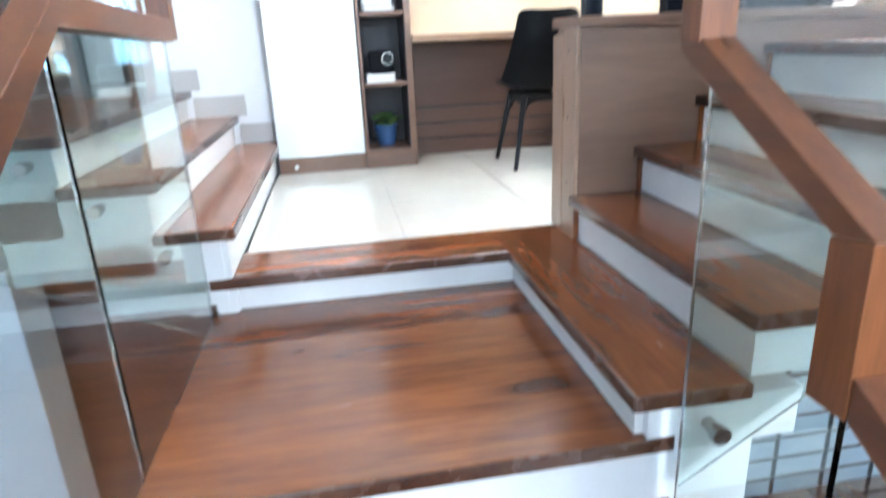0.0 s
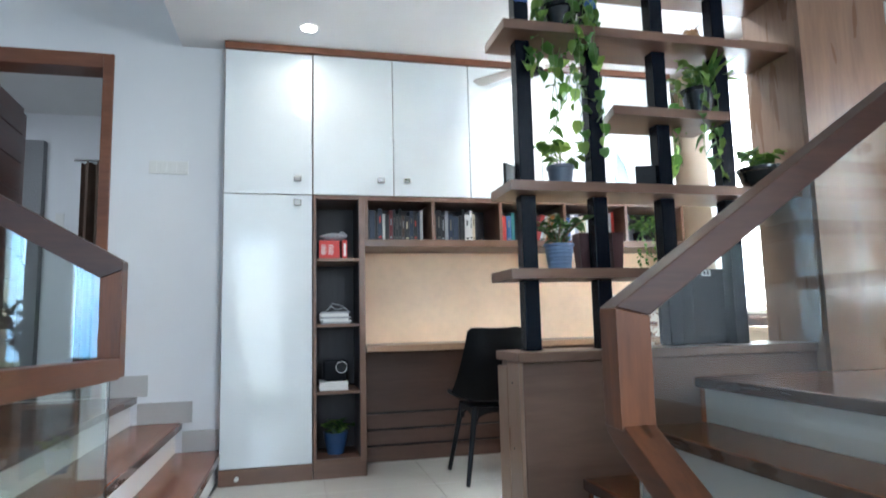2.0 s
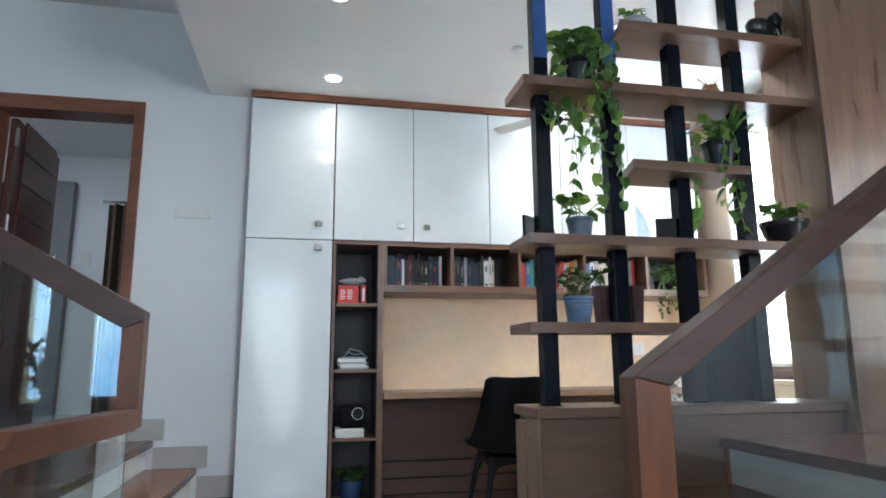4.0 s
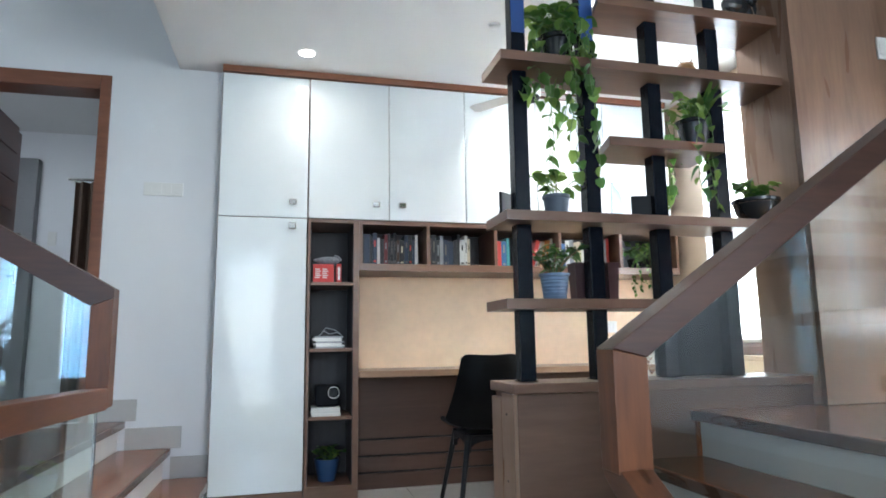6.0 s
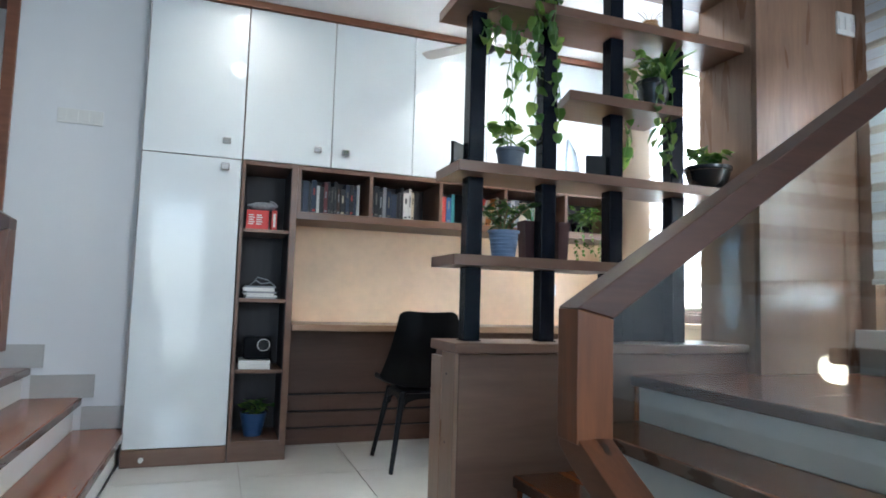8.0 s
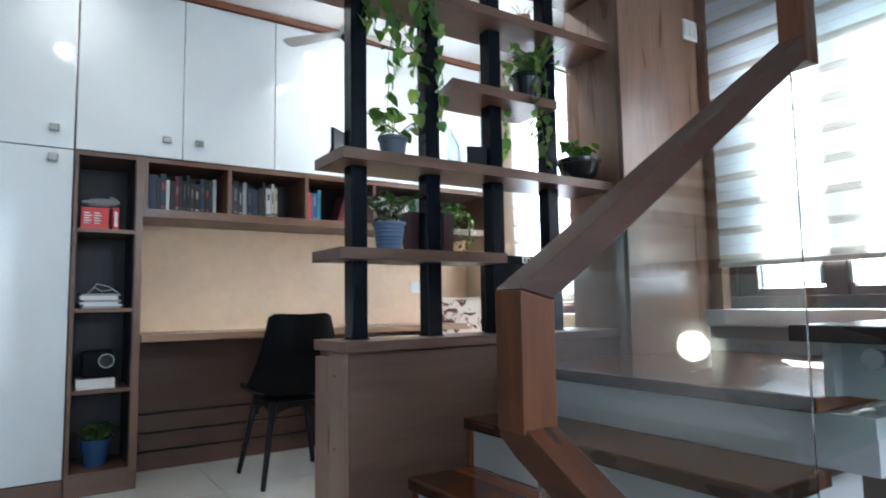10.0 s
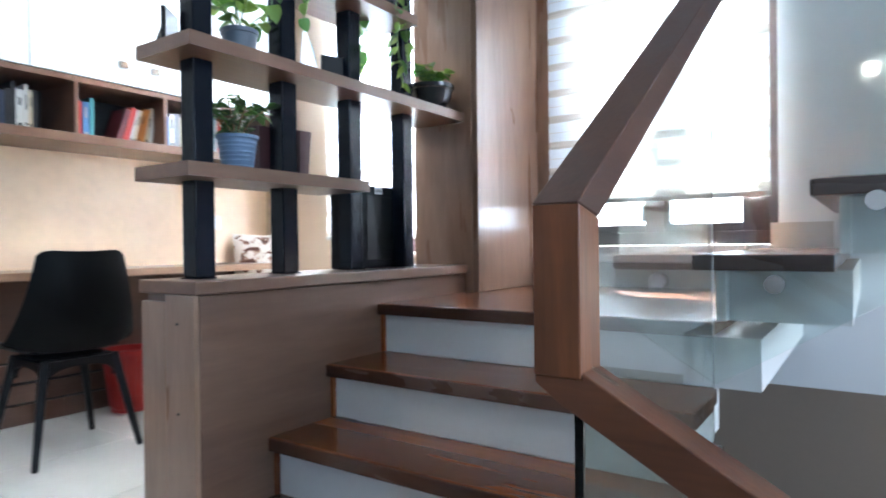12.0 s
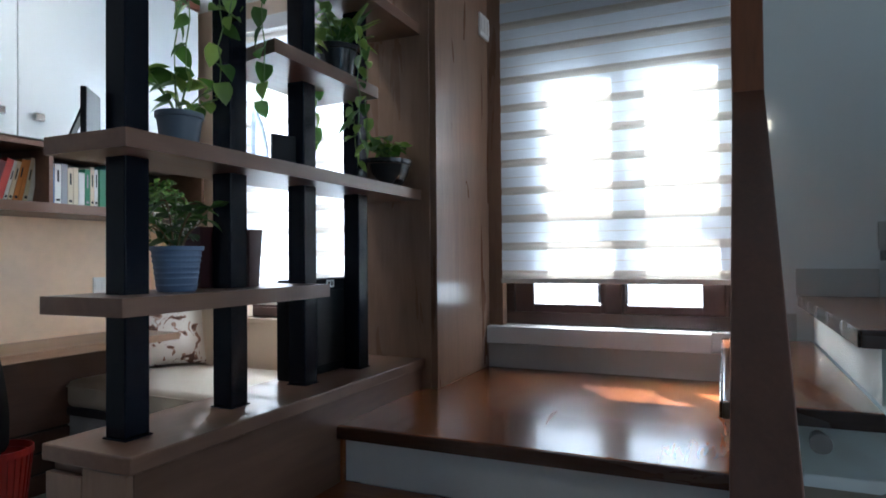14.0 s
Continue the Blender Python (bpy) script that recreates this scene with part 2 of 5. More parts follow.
M["terra"] = material("terracotta_saucer", (0.3, 0.1, 0.05), 0.6, spread=0.15)
M["greypot"] = material("grey_stoneware", (0.3, 0.31, 0.33), 0.45, spread=0.12)
M["whitepot"] = material("white_planter", (0.7, 0.71, 0.72), 0.35, spread=0.04)
M["soil"] = material("potting_soil", (0.05, 0.032, 0.02), 0.95, spread=0.4, bump=0.004, fine=90)
M["stem"] = material("green_stem", (0.12, 0.2, 0.06), 0.5, spread=0.2, bump=0)
M["stemdry"] = material("dry_stem", (0.2, 0.13, 0.06), 0.6, spread=0.2, bump=0)
M["red"] = material("red_card", (0.6, 0.035, 0.03), 0.4, spread=0.08, bump=0)
M["redpl"] = material("red_basket_plastic", (0.3, 0.015, 0.012), 0.35, spread=0.1, bump=0.0003)
M["paper"] = material("book_pages", (0.66, 0.62, 0.53), 0.8, spread=0.06, bump=0.0004, fine=200)
M["white"] = material("white_plastic", (0.72, 0.72, 0.7), 0.3, spread=0.03, bump=0)
M["cushion"] = material("beige_seat_fabric", (0.5, 0.44, 0.36), 0.9, spread=0.08, bump=0.001, fine=200)
M["fanblade"] = material("fan_blade_lacquer", (0.5, 0.47, 0.44), 0.4, spread=0.05, bump=0)
# the sky's blue reflection on glossy black posts, put into a colour
M["bluesheen"] = material("blue_sky_reflection", (0.02, 0.075, 0.26), 0.3, spread=0.2, bump=0.0004)
M["amber"] = material("amber_glaze", (0.3, 0.16, 0.06), 0.3, spread=0.3, scale=25)
M["brick"] = material("outside_wall", (0.3, 0.31, 0.32), 0.8, spread=0.1)
M["grate"] = material("dark_grille_metal", (0.02, 0.03, 0.035), 0.4, spread=0.1)
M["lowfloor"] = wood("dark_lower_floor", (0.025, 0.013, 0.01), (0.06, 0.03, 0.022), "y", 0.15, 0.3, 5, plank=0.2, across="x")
M["terrace"] = material("pale_terrace_stone", (0.12, 0.16, 0.19), 0.6, spread=0.12, scale=1.5, fine=12, bump=0.001)
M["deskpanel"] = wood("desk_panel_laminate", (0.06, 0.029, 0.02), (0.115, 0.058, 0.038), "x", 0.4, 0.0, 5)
M["ground"] = material("garden_ground", (0.1, 0.12, 0.06), 0.95, spread=0.35, scale=1.2, fine=20, bump=0.01)
M["curtain"] = material("brown_curtain", (0.11, 0.07, 0.05), 0.85, spread=0.25, bump=0.002, scale=8, fine=90)
M["grey"] = material("grey_door_reveal", (0.2, 0.2, 0.21), 0.6, spread=0.05)
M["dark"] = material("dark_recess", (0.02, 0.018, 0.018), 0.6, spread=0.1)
M["bench"] = material("grey_bench_panel", (0.42, 0.42, 0.42), 0.4, spread=0.04)
M["glass"] = glass("rail_glass", (0.9, 0.975, 0.95))
M["glassedge"] = material("green_glass_edge", (0.02, 0.12, 0.1), 0.15, spread=0.1, bump=0)
M["crystal"] = glass("frosted_crystal", (0.7, 0.82, 0.95), 0.35)
M["pane"] = glass("window_pane", (0.97, 0.98, 0.99))
M["glow"] = emitter("downlight_diffuser", (1, 0.95, 0.86), 4)
M["glowring"] = emitter("wall_lamp_glow", (1, 0.86, 0.66), 2.4)
M["blind"] = cloth_light("blind_dense_band", (0.58, 0.55, 0.49), 0.0, 0.15)
M["sheer"] = cloth_light("blind_sheer_band", (0.7, 0.76, 0.81), 0.045, 0.3)


def leafy(name, c1, c2):
    m = material(name, c1, 0.38, spread=0.25, scale=30, fine=120, bump=0.0003, per_object=0.35)
    b = m.node_tree.nodes["Principled BSDF"]
    n, l = m.node_tree.nodes, m.node_tree.links
    tr, mx = n.new("ShaderNodeBsdfTranslucent"), n.new("ShaderNodeMixShader")
    tr.inputs[0].default_value = (*c2, 1)
    mx.inputs[0].default_value = 0.35
    l.new(b.outputs[0], mx.inputs[1])
    l.new(tr.outputs[0], mx.inputs[2])
    l.new(mx.outputs[0], n["Material Output"].inputs[0])
    return m


M["leaf"] = leafy("pothos_leaf", (0.035, 0.1, 0.025), (0.16, 0.34, 0.05))
M["leafpale"] = leafy("pale_pothos_leaf", (0.12, 0.22, 0.05), (0.38, 0.55, 0.1))
M["leafdark"] = leafy("dark_leaf", (0.04, 0.08, 0.03), (0.1, 0.18, 0.05))


# ---- mesh helpers ----
def finish(name, bm, mat, parent=None, label="", smooth=False, at=None):
    me = bpy.data.meshes.new(name)
    bmesh.ops.recalc_face_normals(bm, faces=bm.faces)
    if smooth:
        for f in bm.faces:
            f.smooth = True
        for e in bm.edges:
            if len(e.link_faces) == 2 and e.calc_face_angle() > 0.7:
                e.smooth = False
    bm.to_mesh(me)
    bm.free()
    me.materials.append(M[mat] if isinstance(mat, str) else mat)
    ob = new(name, me)
    if at is not None:
        ob.matrix_world = at
    if parent is not None:
        ob.parent = parent
    if label:
        ob["label"] = label
    return ob


def part(name, bm, mat, parent, label="", smooth=False):
    """One mesh object under a thing or a part; its points are in the thing's own space."""
    return finish(name, bm, mat, parent, label, smooth)


def structure(name, bm, mat, label="", parent=None, smooth=False):
    ob = finish(name, bm, mat, parent, label, smooth)
    return tagged(ob, kind="structure")


def thing(name, x, y, z, label, category, group="", rz=0):
    ob = new(name)
    ob.matrix_world = pose(x, y, z, 0, 0, rz)
    ob.empty_display_size = 0.1
    return tagged(ob, label, category, group)


def box(bm, x0, x1, y0, y1, z0, z1, bev=0.0, seg=2):
    r = bmesh.ops.create_cube(bm, size=1, matrix=Matrix.Translation(((x0 + x1) / 2, (y0 + y1) / 2, (z0 + z1) / 2)) @ Matrix.Diagonal((x1 - x0, y1 - y0, z1 - z0, 1)))
    if bev:
        edges = list({e for v in r["verts"] for e in v.link_edges})
        bmesh.ops.bevel(bm, geom=edges, offset=bev, segments=seg, affect="EDGES", profile=0.5)
    return bm


def one(x0, x1, y0, y1, z0, z1, bev=0.0, seg=2):
    return box(bmesh.new(), x0, x1, y0, y1, z0, z1, bev, seg)


def prism(bm, pts, axis, a, b):
    """A flat outline, pushed from a to b along an axis; its points name the other two axes in order."""
    def at3(p, q):
        u, v = p
        return {"x": (q, u, v), "y": (u, q, v), "z": (u, v, q)}[axis]
    lo = [bm.verts.new(at3(p, a)) for p in pts]
    hi = [bm.verts.new(at3(p, b)) for p in pts]
    bm.faces.new(lo)
    bm.faces.new(hi[::-1])
    for i in range(len(pts)):
        j = (i + 1) % len(pts)
        bm.faces.new((lo[i], lo[j], hi[j], hi[i]))
    return bm


def bar(bm, p, q, w, h, up=(0, 0, 1), bev=0.0):
    """A beam of section w x h from p to q."""
    p, q = Vector(p), Vector(q)
    d = q - p
    z = d.normalized()
    x = Vector(up).cross(z)
    x = x.normalized() if x.length > 1e-4 else Vector((1, 0, 0))
    y = z.cross(x)
    m = Matrix((x, y, z)).transposed().to_4x4()
    m.translation = (p + q) / 2
    r = bmesh.ops.create_cube(bm, size=1, matrix=m @ Matrix.Diagonal((w, h, d.length, 1)))
    if bev:
        bmesh.ops.bevel(bm, geom=list({e for v in r["verts"] for e in v.link_edges}), offset=bev, segments=2, affect="EDGES", profile=0.5)
    return bm


def rod(bm, p, q, r0, r1=None, seg=12):
    p, q = Vector(p), Vector(q)
    d = q - p
    m = Matrix.Translation((p + q) / 2) @ d.to_track_quat("Z", "Y").to_matrix().to_4x4()
    bmesh.ops.create_cone(bm, cap_ends=True, segments=seg, radius1=r0, radius2=r0 if r1 is None else r1, depth=d.length, matrix=m)
    return bm


def lathe(bm, prof, seg=28, cx=0.0, cy=0.0, square=0.0, loop=False):
    """Turns a profile of (radius, height); square > 0 pulls the ring towards a square."""
    rings = []
    for r, z in prof:
        ring = []
        for i in range(seg):
            a = TAU * i / seg + TAU / 8
            c, s = math.cos(a), math.sin(a)
            k = 1.0
            if square:
                k = (1 - square) + square / max(abs(c), abs(s)) * 0.85
            ring.append(bm.verts.new((cx + r * k * c, cy + r * k * s, z)))
        rings.append(ring)
    for a, b in zip(rings, rings[1:] + (rings[:1] if loop else [])):
        for i in range(seg):
            j = (i + 1) % seg
            bm.faces.new((a[i], a[j], b[j], b[i]))
    if not loop:
        bm.faces.new(rings[0][::-1])
        bm.faces.new(rings[-1])
    return bm


def tube(bm, pts, r, seg=6):
    """A thin pipe through points."""
    pts = [Vector(p) for p in pts]
    rings = []
    for i, p in enumerate(pts):
        d = (pts[min(i + 1, len(pts) - 1)] - pts[max(i - 1, 0)]).normalized()
        x = d.cross(Vector((0.3, 0.2, 0.93)))
        x = x.normalized() if x.length > 1e-3 else Vector((1, 0, 0))
        y = d.cross(x)
        rr = r if not callable(r) else r(i / (len(pts) - 1))
        rings.append([bm.verts.new(p + rr * (math.cos(TAU * k / seg) * x + math.sin(TAU * k / seg) * y)) for k in range(seg)])
    for a, b in zip(rings, rings[1:]):
        for k in range(seg):
            j = (k + 1) % seg
            bm.faces.new((a[k], a[j], b[j], b[k]))
    bm.faces.new(rings[0][::-1])
    bm.faces.new(rings[-1])
    return bm


# ---- setting ----
def wall(name, rects, axis, a, b, mat="wall"):
    """A wall from pieces (u0, u1, z0, z1) between a and b along its thickness."""
    bm = bmesh.new()
    for u0, u1, z0, z1 in rects:
        if axis == "y":
            box(bm, u0, u1, a, b, z0, z1)
        else:
            box(bm, a, b, u0, u1, z0, z1)
    return structure(name, bm, mat)


STAIR_E, STUDY_E, BACK = 1.83, 1.97, 2.12
TOP = 4.6

# the wall with the door, north of the left flight
wall("wall_north", [(-1.83, -1.185, -1.6, TOP), (-4.6, -2.705, -1.6, TOP), (-2.705, -1.83, 2.545, TOP), (-2.705, -1.83, -1.6, 0.5)], "y", 1.87, 2.02)
# the study's back wall, in cream texture above the desk
wall("wall_study_back", [(-1.185, STUDY_E, -0.2, TOP)], "y", BACK, BACK + 0.12, "cream")
# the study's east wall with its window
wall("wall_study_east", [(0.24, 0.5, -0.2, TOP), (1.5, BACK + 0.12, -0.2, TOP), (0.5, 1.5, -0.2, 0.82), (0.5, 1.5, 2.45, TOP)], "x", STUDY_E, STUDY_E + 0.2, "peach")
# the stair's east wall with its window
wall("wall_stair_east", [(-5.1, -1.06, 0.3, TOP), (-1.06, -0.08, 0.3, 0.849), (-1.06, -0.08, 2.09, TOP), (-0.08, 0.02, 0.3, TOP)], "x", STAIR_E, STAIR_E + 0.2)
wall("wall_lower_east", [(-5.1, 0.02, -1.6, 0.299)], "x", STAIR_E, STAIR_E + 0.2, "tan")
# the opening at x 0.3 to 1.9, z 1.4 to 3.0 is added for fill
wall("wall_south", [(-4.6, -3.7, -1.6, TOP), (-2.6, -1.8, -1.6, TOP), (-1.0, 0.3, -1.6, TOP), (1.9, 2.03, -1.6, TOP), (-3.7, -2.6, -1.6, 0.5), (-3.7, -2.6, 2.6, TOP), (-1.8, -1.0, -1.6, -0.3), (-1.8, -1.0, 2.5, TOP), (0.3, 1.9, -1.6, 1.4), (0.3, 1.9, 3.0, 3.96), (0.3, 1.9, 4.18, TOP), (0.3, 0.4, 3.96, 4.18), (0.62, 0.96, 3.96, 4.18), (1.18, 1.44, 3.96, 4.18), (1.66, 1.9, 3.96, 4.18)], "y", -5.25, -5.1)
wall("wall_west", [(-5.25, 4.5, -1.6, TOP)], "x", -4.75, -4.6)
# the hall beyond the door
wall("wall_hall_north", [(-4.6, -1.3, 0.5, TOP)], "y", 4.2, 4.35)
wall("wall_hall_east", [(2.02, 4.35, 0.5, TOP)], "x", -1.5, -1.35)

bm = one(-1.45, STUDY_E + 0.1, 0.0, BACK + 0.1, 2.63, TOP - 0.002)
structure("ceiling", bm, "ceiling")
structure("ceiling_upper", one(-4.7, 2.1, -5.25, 4.4, TOP, TOP + 0.1), "ceiling")
structure("ceiling_slab_edge", one(-4.6, -1.452, 0.9, 1.868, 3.17, 3.4), "ceiling")
structure("ceiling_hall", one(-4.6, -1.35, 2.02, 4.2, 2.9, 3.0), "ceiling")

# floors
structure("floor", one(-1.2, STUDY_E, 0.235, BACK, -0.16, -0.006), "grout")
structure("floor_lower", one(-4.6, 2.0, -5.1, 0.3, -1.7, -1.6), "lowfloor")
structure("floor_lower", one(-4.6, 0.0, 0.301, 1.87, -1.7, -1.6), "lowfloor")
structure("floor_hall", one(-4.6, -1.35, 2.02, 4.2, 0.4, 0.5), "tile")
structure("floor_foot", one(-1.3, -0.15, -5.1, -2.3, -1.2, -1.0), "tile")


def tread_board(name, x0, x1, y0, y1, z, mat="tread", nose=(), nose_mat="nose"):
    """A tread board 38 mm thick, with strips of darker nosing on the named sides."""
    ob = structure(name, one(x0, x1, y0, y1, z - 0.038, z, 0.005), mat)
    t = 0.006
    for side in nose:
        if side == "w":
            b = one(x0 - t, x0 - 0.0002, y0 - (t if "s" in nose else 0), y1, z - 0.038, z - 0.001, 0.0025)
        elif side == "s":
            b = one(x0, x1, y0 - t, y0 - 0.0002, z - 0.038, z - 0.001, 0.0025)
        elif side == "n":
            b = one(x0, x1, y1 + 0.0002, y1 + t, z - 0.038, z - 0.001, 0.0025)
        else:
            b = one(x1 + 0.0002, x1 + t, y0, y1, z - 0.038, z - 0.001, 0.0025)
        structure("nosing", b, nose_mat, parent=ob)
    return ob


# the landing, the border step and the right flight
tread_board("landing", -1.3, -0.15, -1.0, 0.06, LAND, "tread_x", "s")
structure("riser", one(-1.285, -0.235, -0.005, 0.02, LAND + 0.001, -0.04), "riser")
tread_board("tread", -1.29, -0.257, -0.03, 0.235, 0, "tread_x", "s")
tread_board("tread", -0.256, 0.015, -1.02, 0.235, 0, "tread", "sw")
structure("riser", one(-0.235, -0.215, -0.98, -0.006, LAND + 0.001, -0.04), "riser")
structure("wall_under_border", one(-0.214, 0.05, -1.0, 0.05, -1.6, LAND - 0.04), "riser")
structure("wall_under_border_head", one(-0.214, 0.155, -1.0, 0.044, LAND - 0.0395, -0.041), "riser")
structure("wall_under_landing", one(-1.29, -0.216, -0.97, 0.2, -1.6, LAND - 0.04), "riser")
NOSE = [-0.005, 0.235, 0.461, 0.706]
for k, x in enumerate(NOSE[:3]):
    tread_board("tread", x, NOSE[k + 1] + 0.03, -1.035, 0.04, S * (k + 1), "tread", "ws")
for k, x in enumerate(NOSE):
    structure("riser", one(x + 0.028, x + 0.05, -1.0, 0.04, S * k + 0.001, S * (k + 1) - 0.039), "riser")
    if k < 3:
        structure("stair_fold", one(x + 0.051, NOSE[k + 1] + 0.27, -0.999, 0.04, S * k + 0.001, S * (k + 1) - 0.039), "riser")
tread_board("landing", NOSE[3], STAIR_E, -1.035, 0.04, 4 * S, "tread_x", "w")
structure("landing_slab", one(0.741, STAIR_E, -1.14, 0.04, 3 * S, 4 * S - 0.039), "riser")
structure("wall_under_flight", one(0.07, STAIR_E, 0.045, 0.2, -0.55, -0.01), "riser")
structure("wall_lower_side", one(-0.1, 0.05, 0.051, 1.869, -1.6, -0.165), "tan")
# dark upright trims at the wall ends of the risers
for k, x in enumerate(NOSE):
    structure("riser_trim", one(x + 0.012, x + 0.027, 0.018, 0.042, S * k + 0.002, S * (k + 1) - 0.039), "tread")

# the flight up along the east wall
for k in range(8):
    y1 = -1.013 - 0.258 * k
    z = S * (5 + k)
    tread_board("tread", 0.67, STAIR_E, y1 - 0.28, y1 + 0.018, z, "tread_x", "wn", "nosedark")
    structure("riser", one(0.735, STAIR_E, y1 - 0.05, y1 - 0.028, z - S + 0.001, z - 0.039), "riser")
    structure("stair_fold", one(0.775, STAIR_E, y1 - 0.31, y1 - 0.051, z - S, z - 0.039), "riser")
    structure("skirting", one(STAIR_E - 0.015, STAIR_E - 0.001, y1 - 0.229, y1 + (0.029 if k else -0.02), z + 0.001, z + (0.265 if k > 6 else 0.1)), "skirt")

# the flight down towards the walker
for k in range(5):
    y1, z = -1.0 - 0.26 * k, LAND - S * (1 + k)
    tread_board("tread", -1.3, -0.15, y1 - 0.26, y1 + 0.03, z, "tread_x", "s")
    structure("riser", one(-1.285, -0.17, y1 + 0.001, y1 + 0.02, z + 0.001, z + S - 0.039), "riser")
    structure("stair_fold", one(-1.284, -0.171, y1 - 0.26, y1 - 0.001, z - S, z - 0.039), "riser")
structure("wall_stringer", one(-0.145, -0.125, -2.3, -1.04, -1.6, -1.02), "riser")

# the flight up to the door
LN = [-1.182, -1.406, -1.65]
for k, x in enumerate(LN):
    x0 = LN[k + 1] - 0.03 if k < 2 else -4.6
    tread_board("tread" if k < 2 else "landing", x0, x, -0.07, 1.868, LZ[k], "tread", "se")
    structure("riser", one(x - 0.05, x - 0.03, -0.035, 1.868, ([0] + LZ)[k] + 0.001, LZ[k] - 0.039), "riser")
    structure("stair_fold", one(x0 - 0.2 if k < 2 else x0, x - 0.051, -0.034, 1.868, ([-0.09, 0.04] + LZ)[k] + 0.002, LZ[k] - 0.039), "riser")
structure("wall_under_steps", one(-1.275, -1.205, -0.03, 1.868, -0.25, -0.045), "riser")
# stepped skirting
for k, x in enumerate(LN):
    x0 = (LN[k + 1] - 0.0) if k < 2 else -1.84
    structure("skirting", one(x0 + 0.01 if k < 2 else x0, x + (0.06 if k else 0.0), 1.855, 1.869, LZ[k] + 0.001, LZ[k] + 0.12), "skirt")

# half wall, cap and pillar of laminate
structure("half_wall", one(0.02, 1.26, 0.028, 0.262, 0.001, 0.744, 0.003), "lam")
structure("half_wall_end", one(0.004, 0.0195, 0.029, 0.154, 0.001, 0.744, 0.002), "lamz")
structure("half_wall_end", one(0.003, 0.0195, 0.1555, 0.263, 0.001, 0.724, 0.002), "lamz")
for z in (0.67, 0.44, 0.2):
    structure("screw_hole", rod(bmesh.new(), (0.0018, 0.1, z), (0.0045, 0.1, z), 0.004, seg=10), "dark")
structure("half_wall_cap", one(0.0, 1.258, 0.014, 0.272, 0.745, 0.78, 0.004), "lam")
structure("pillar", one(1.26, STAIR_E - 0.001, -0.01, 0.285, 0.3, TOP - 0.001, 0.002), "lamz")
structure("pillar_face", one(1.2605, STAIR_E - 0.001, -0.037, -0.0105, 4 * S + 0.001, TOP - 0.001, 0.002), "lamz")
structure("window_casing", one(STAIR_E - 0.014, STAIR_E + 0.045, -0.1, -0.0375, 0.851, 2.86), "lamz")
structure("wall_end", one(STAIR_E, STUDY_E, 0.02, 0.24, 0.3, TOP), "wall")


# windows
def blind(x, y0, y1, z0, z1):
    b = thing("roller_blind", x, (y0 + y1) / 2, z1, "white striped day-and-night roller blind, lowered almost to the sill", "blind", "blinds on the east windows")
    w = (y1 - y0) / 2
    part("head_box", one(-0.05, 0.03, -w, w, -0.0, 0.08, 0.006), "white", b)
    rail_z = z0 - z1
    part("bottom_rail", one(-0.012, 0.006, -w, w, rail_z, rail_z + 0.022, 0.003), "white", b)
    z, k = rail_z + 0.022, 0
    while z < -0.001:
        h = (0.034, 0.088)[k % 2]
        top = min(z + h, 0)
        p = new_band(w, z, top, k % 2)
        part("dense_band" if k % 2 == 0 else "sheer_band", p, "blind" if k % 2 == 0 else "sheer", b)
        if k % 2:
            part("seam", new_band(w, z + 0.04, z + 0.043, 1, -0.004), "blind", b)
        z, k = top, k + 1
    return b


def new_band(w, z0, z1, flat, off=0.0):
    bm = bmesh.new()
    n = 3
    rows = [[bm.verts.new((off + (0 if flat else 0.006 * math.sin(math.pi * i / n)), s * w, z0 + (z1 - z0) * i / n)) for s in (-1, 1)] for i in range(n + 1)]
    for a, b in zip(rows, rows[1:]):
        bm.faces.new((a[0], a[1], b[1], b[0]))
    return bm


def window(name, x, y0, y1, z0, z1, frame_mat="windowwood", sash=0.045, inner=0.045):
    f = 0.055
    root = structure(name, one(x, x + 0.06, y0, y1, z0, z0 + f, 0.003), frame_mat)
    structure("window_head", one(x, x + 0.06, y0, y1, z1 - f, z1, 0.003), frame_mat, parent=root)
    for a, b in ((y0, y0 + f), (y1 - f, y1), ((y0 + y1) / 2 - 0.035, (y0 + y1) / 2 + 0.035)):
        structure("window_frame", one(x, x + 0.06, a, b, z0 + f, z1 - f, 0.003), frame_mat, parent=root)
    mid = (y0 + y1) / 2
    for a, b, sa, sb in ((y0 + f, mid - 0.035, sash, inner), (mid + 0.035, y1 - f, inner, sash)):
        for c, d in ((a, a + sa), (b - sb, b)):
            structure("sash_frame", one(x + 0.015, x + 0.05, c, d, z0 + f, z1 - f, 0.003), frame_mat, parent=root)
        for c, d in ((z0 + 0.46, z0 + 0.53), (z0 + f, z0 + f + 0.035), (z1 - f - 0.045, z1 - f)):
            structure("sash_frame", one(x + 0.015, x + 0.05, a + sa, b - sb, c, d, 0.003), frame_mat, parent=root)
        p = structure("pane", one(x + 0.03, x + 0.034, a + sa, b - sb, z0 + f + 0.035, z1 - f - 0.045), "pane", parent=root)
        p.visible_shadow = False
        h = one(x - 0.02, x + 0.013, c0 := (b - 0.03 if a < mid - 0.2 else a + 0.012), c0 + 0.014, z0 + 0.1, z0 + 0.2, 0.003)
        structure("window_handle", h, "steel", parent=root)
    return root


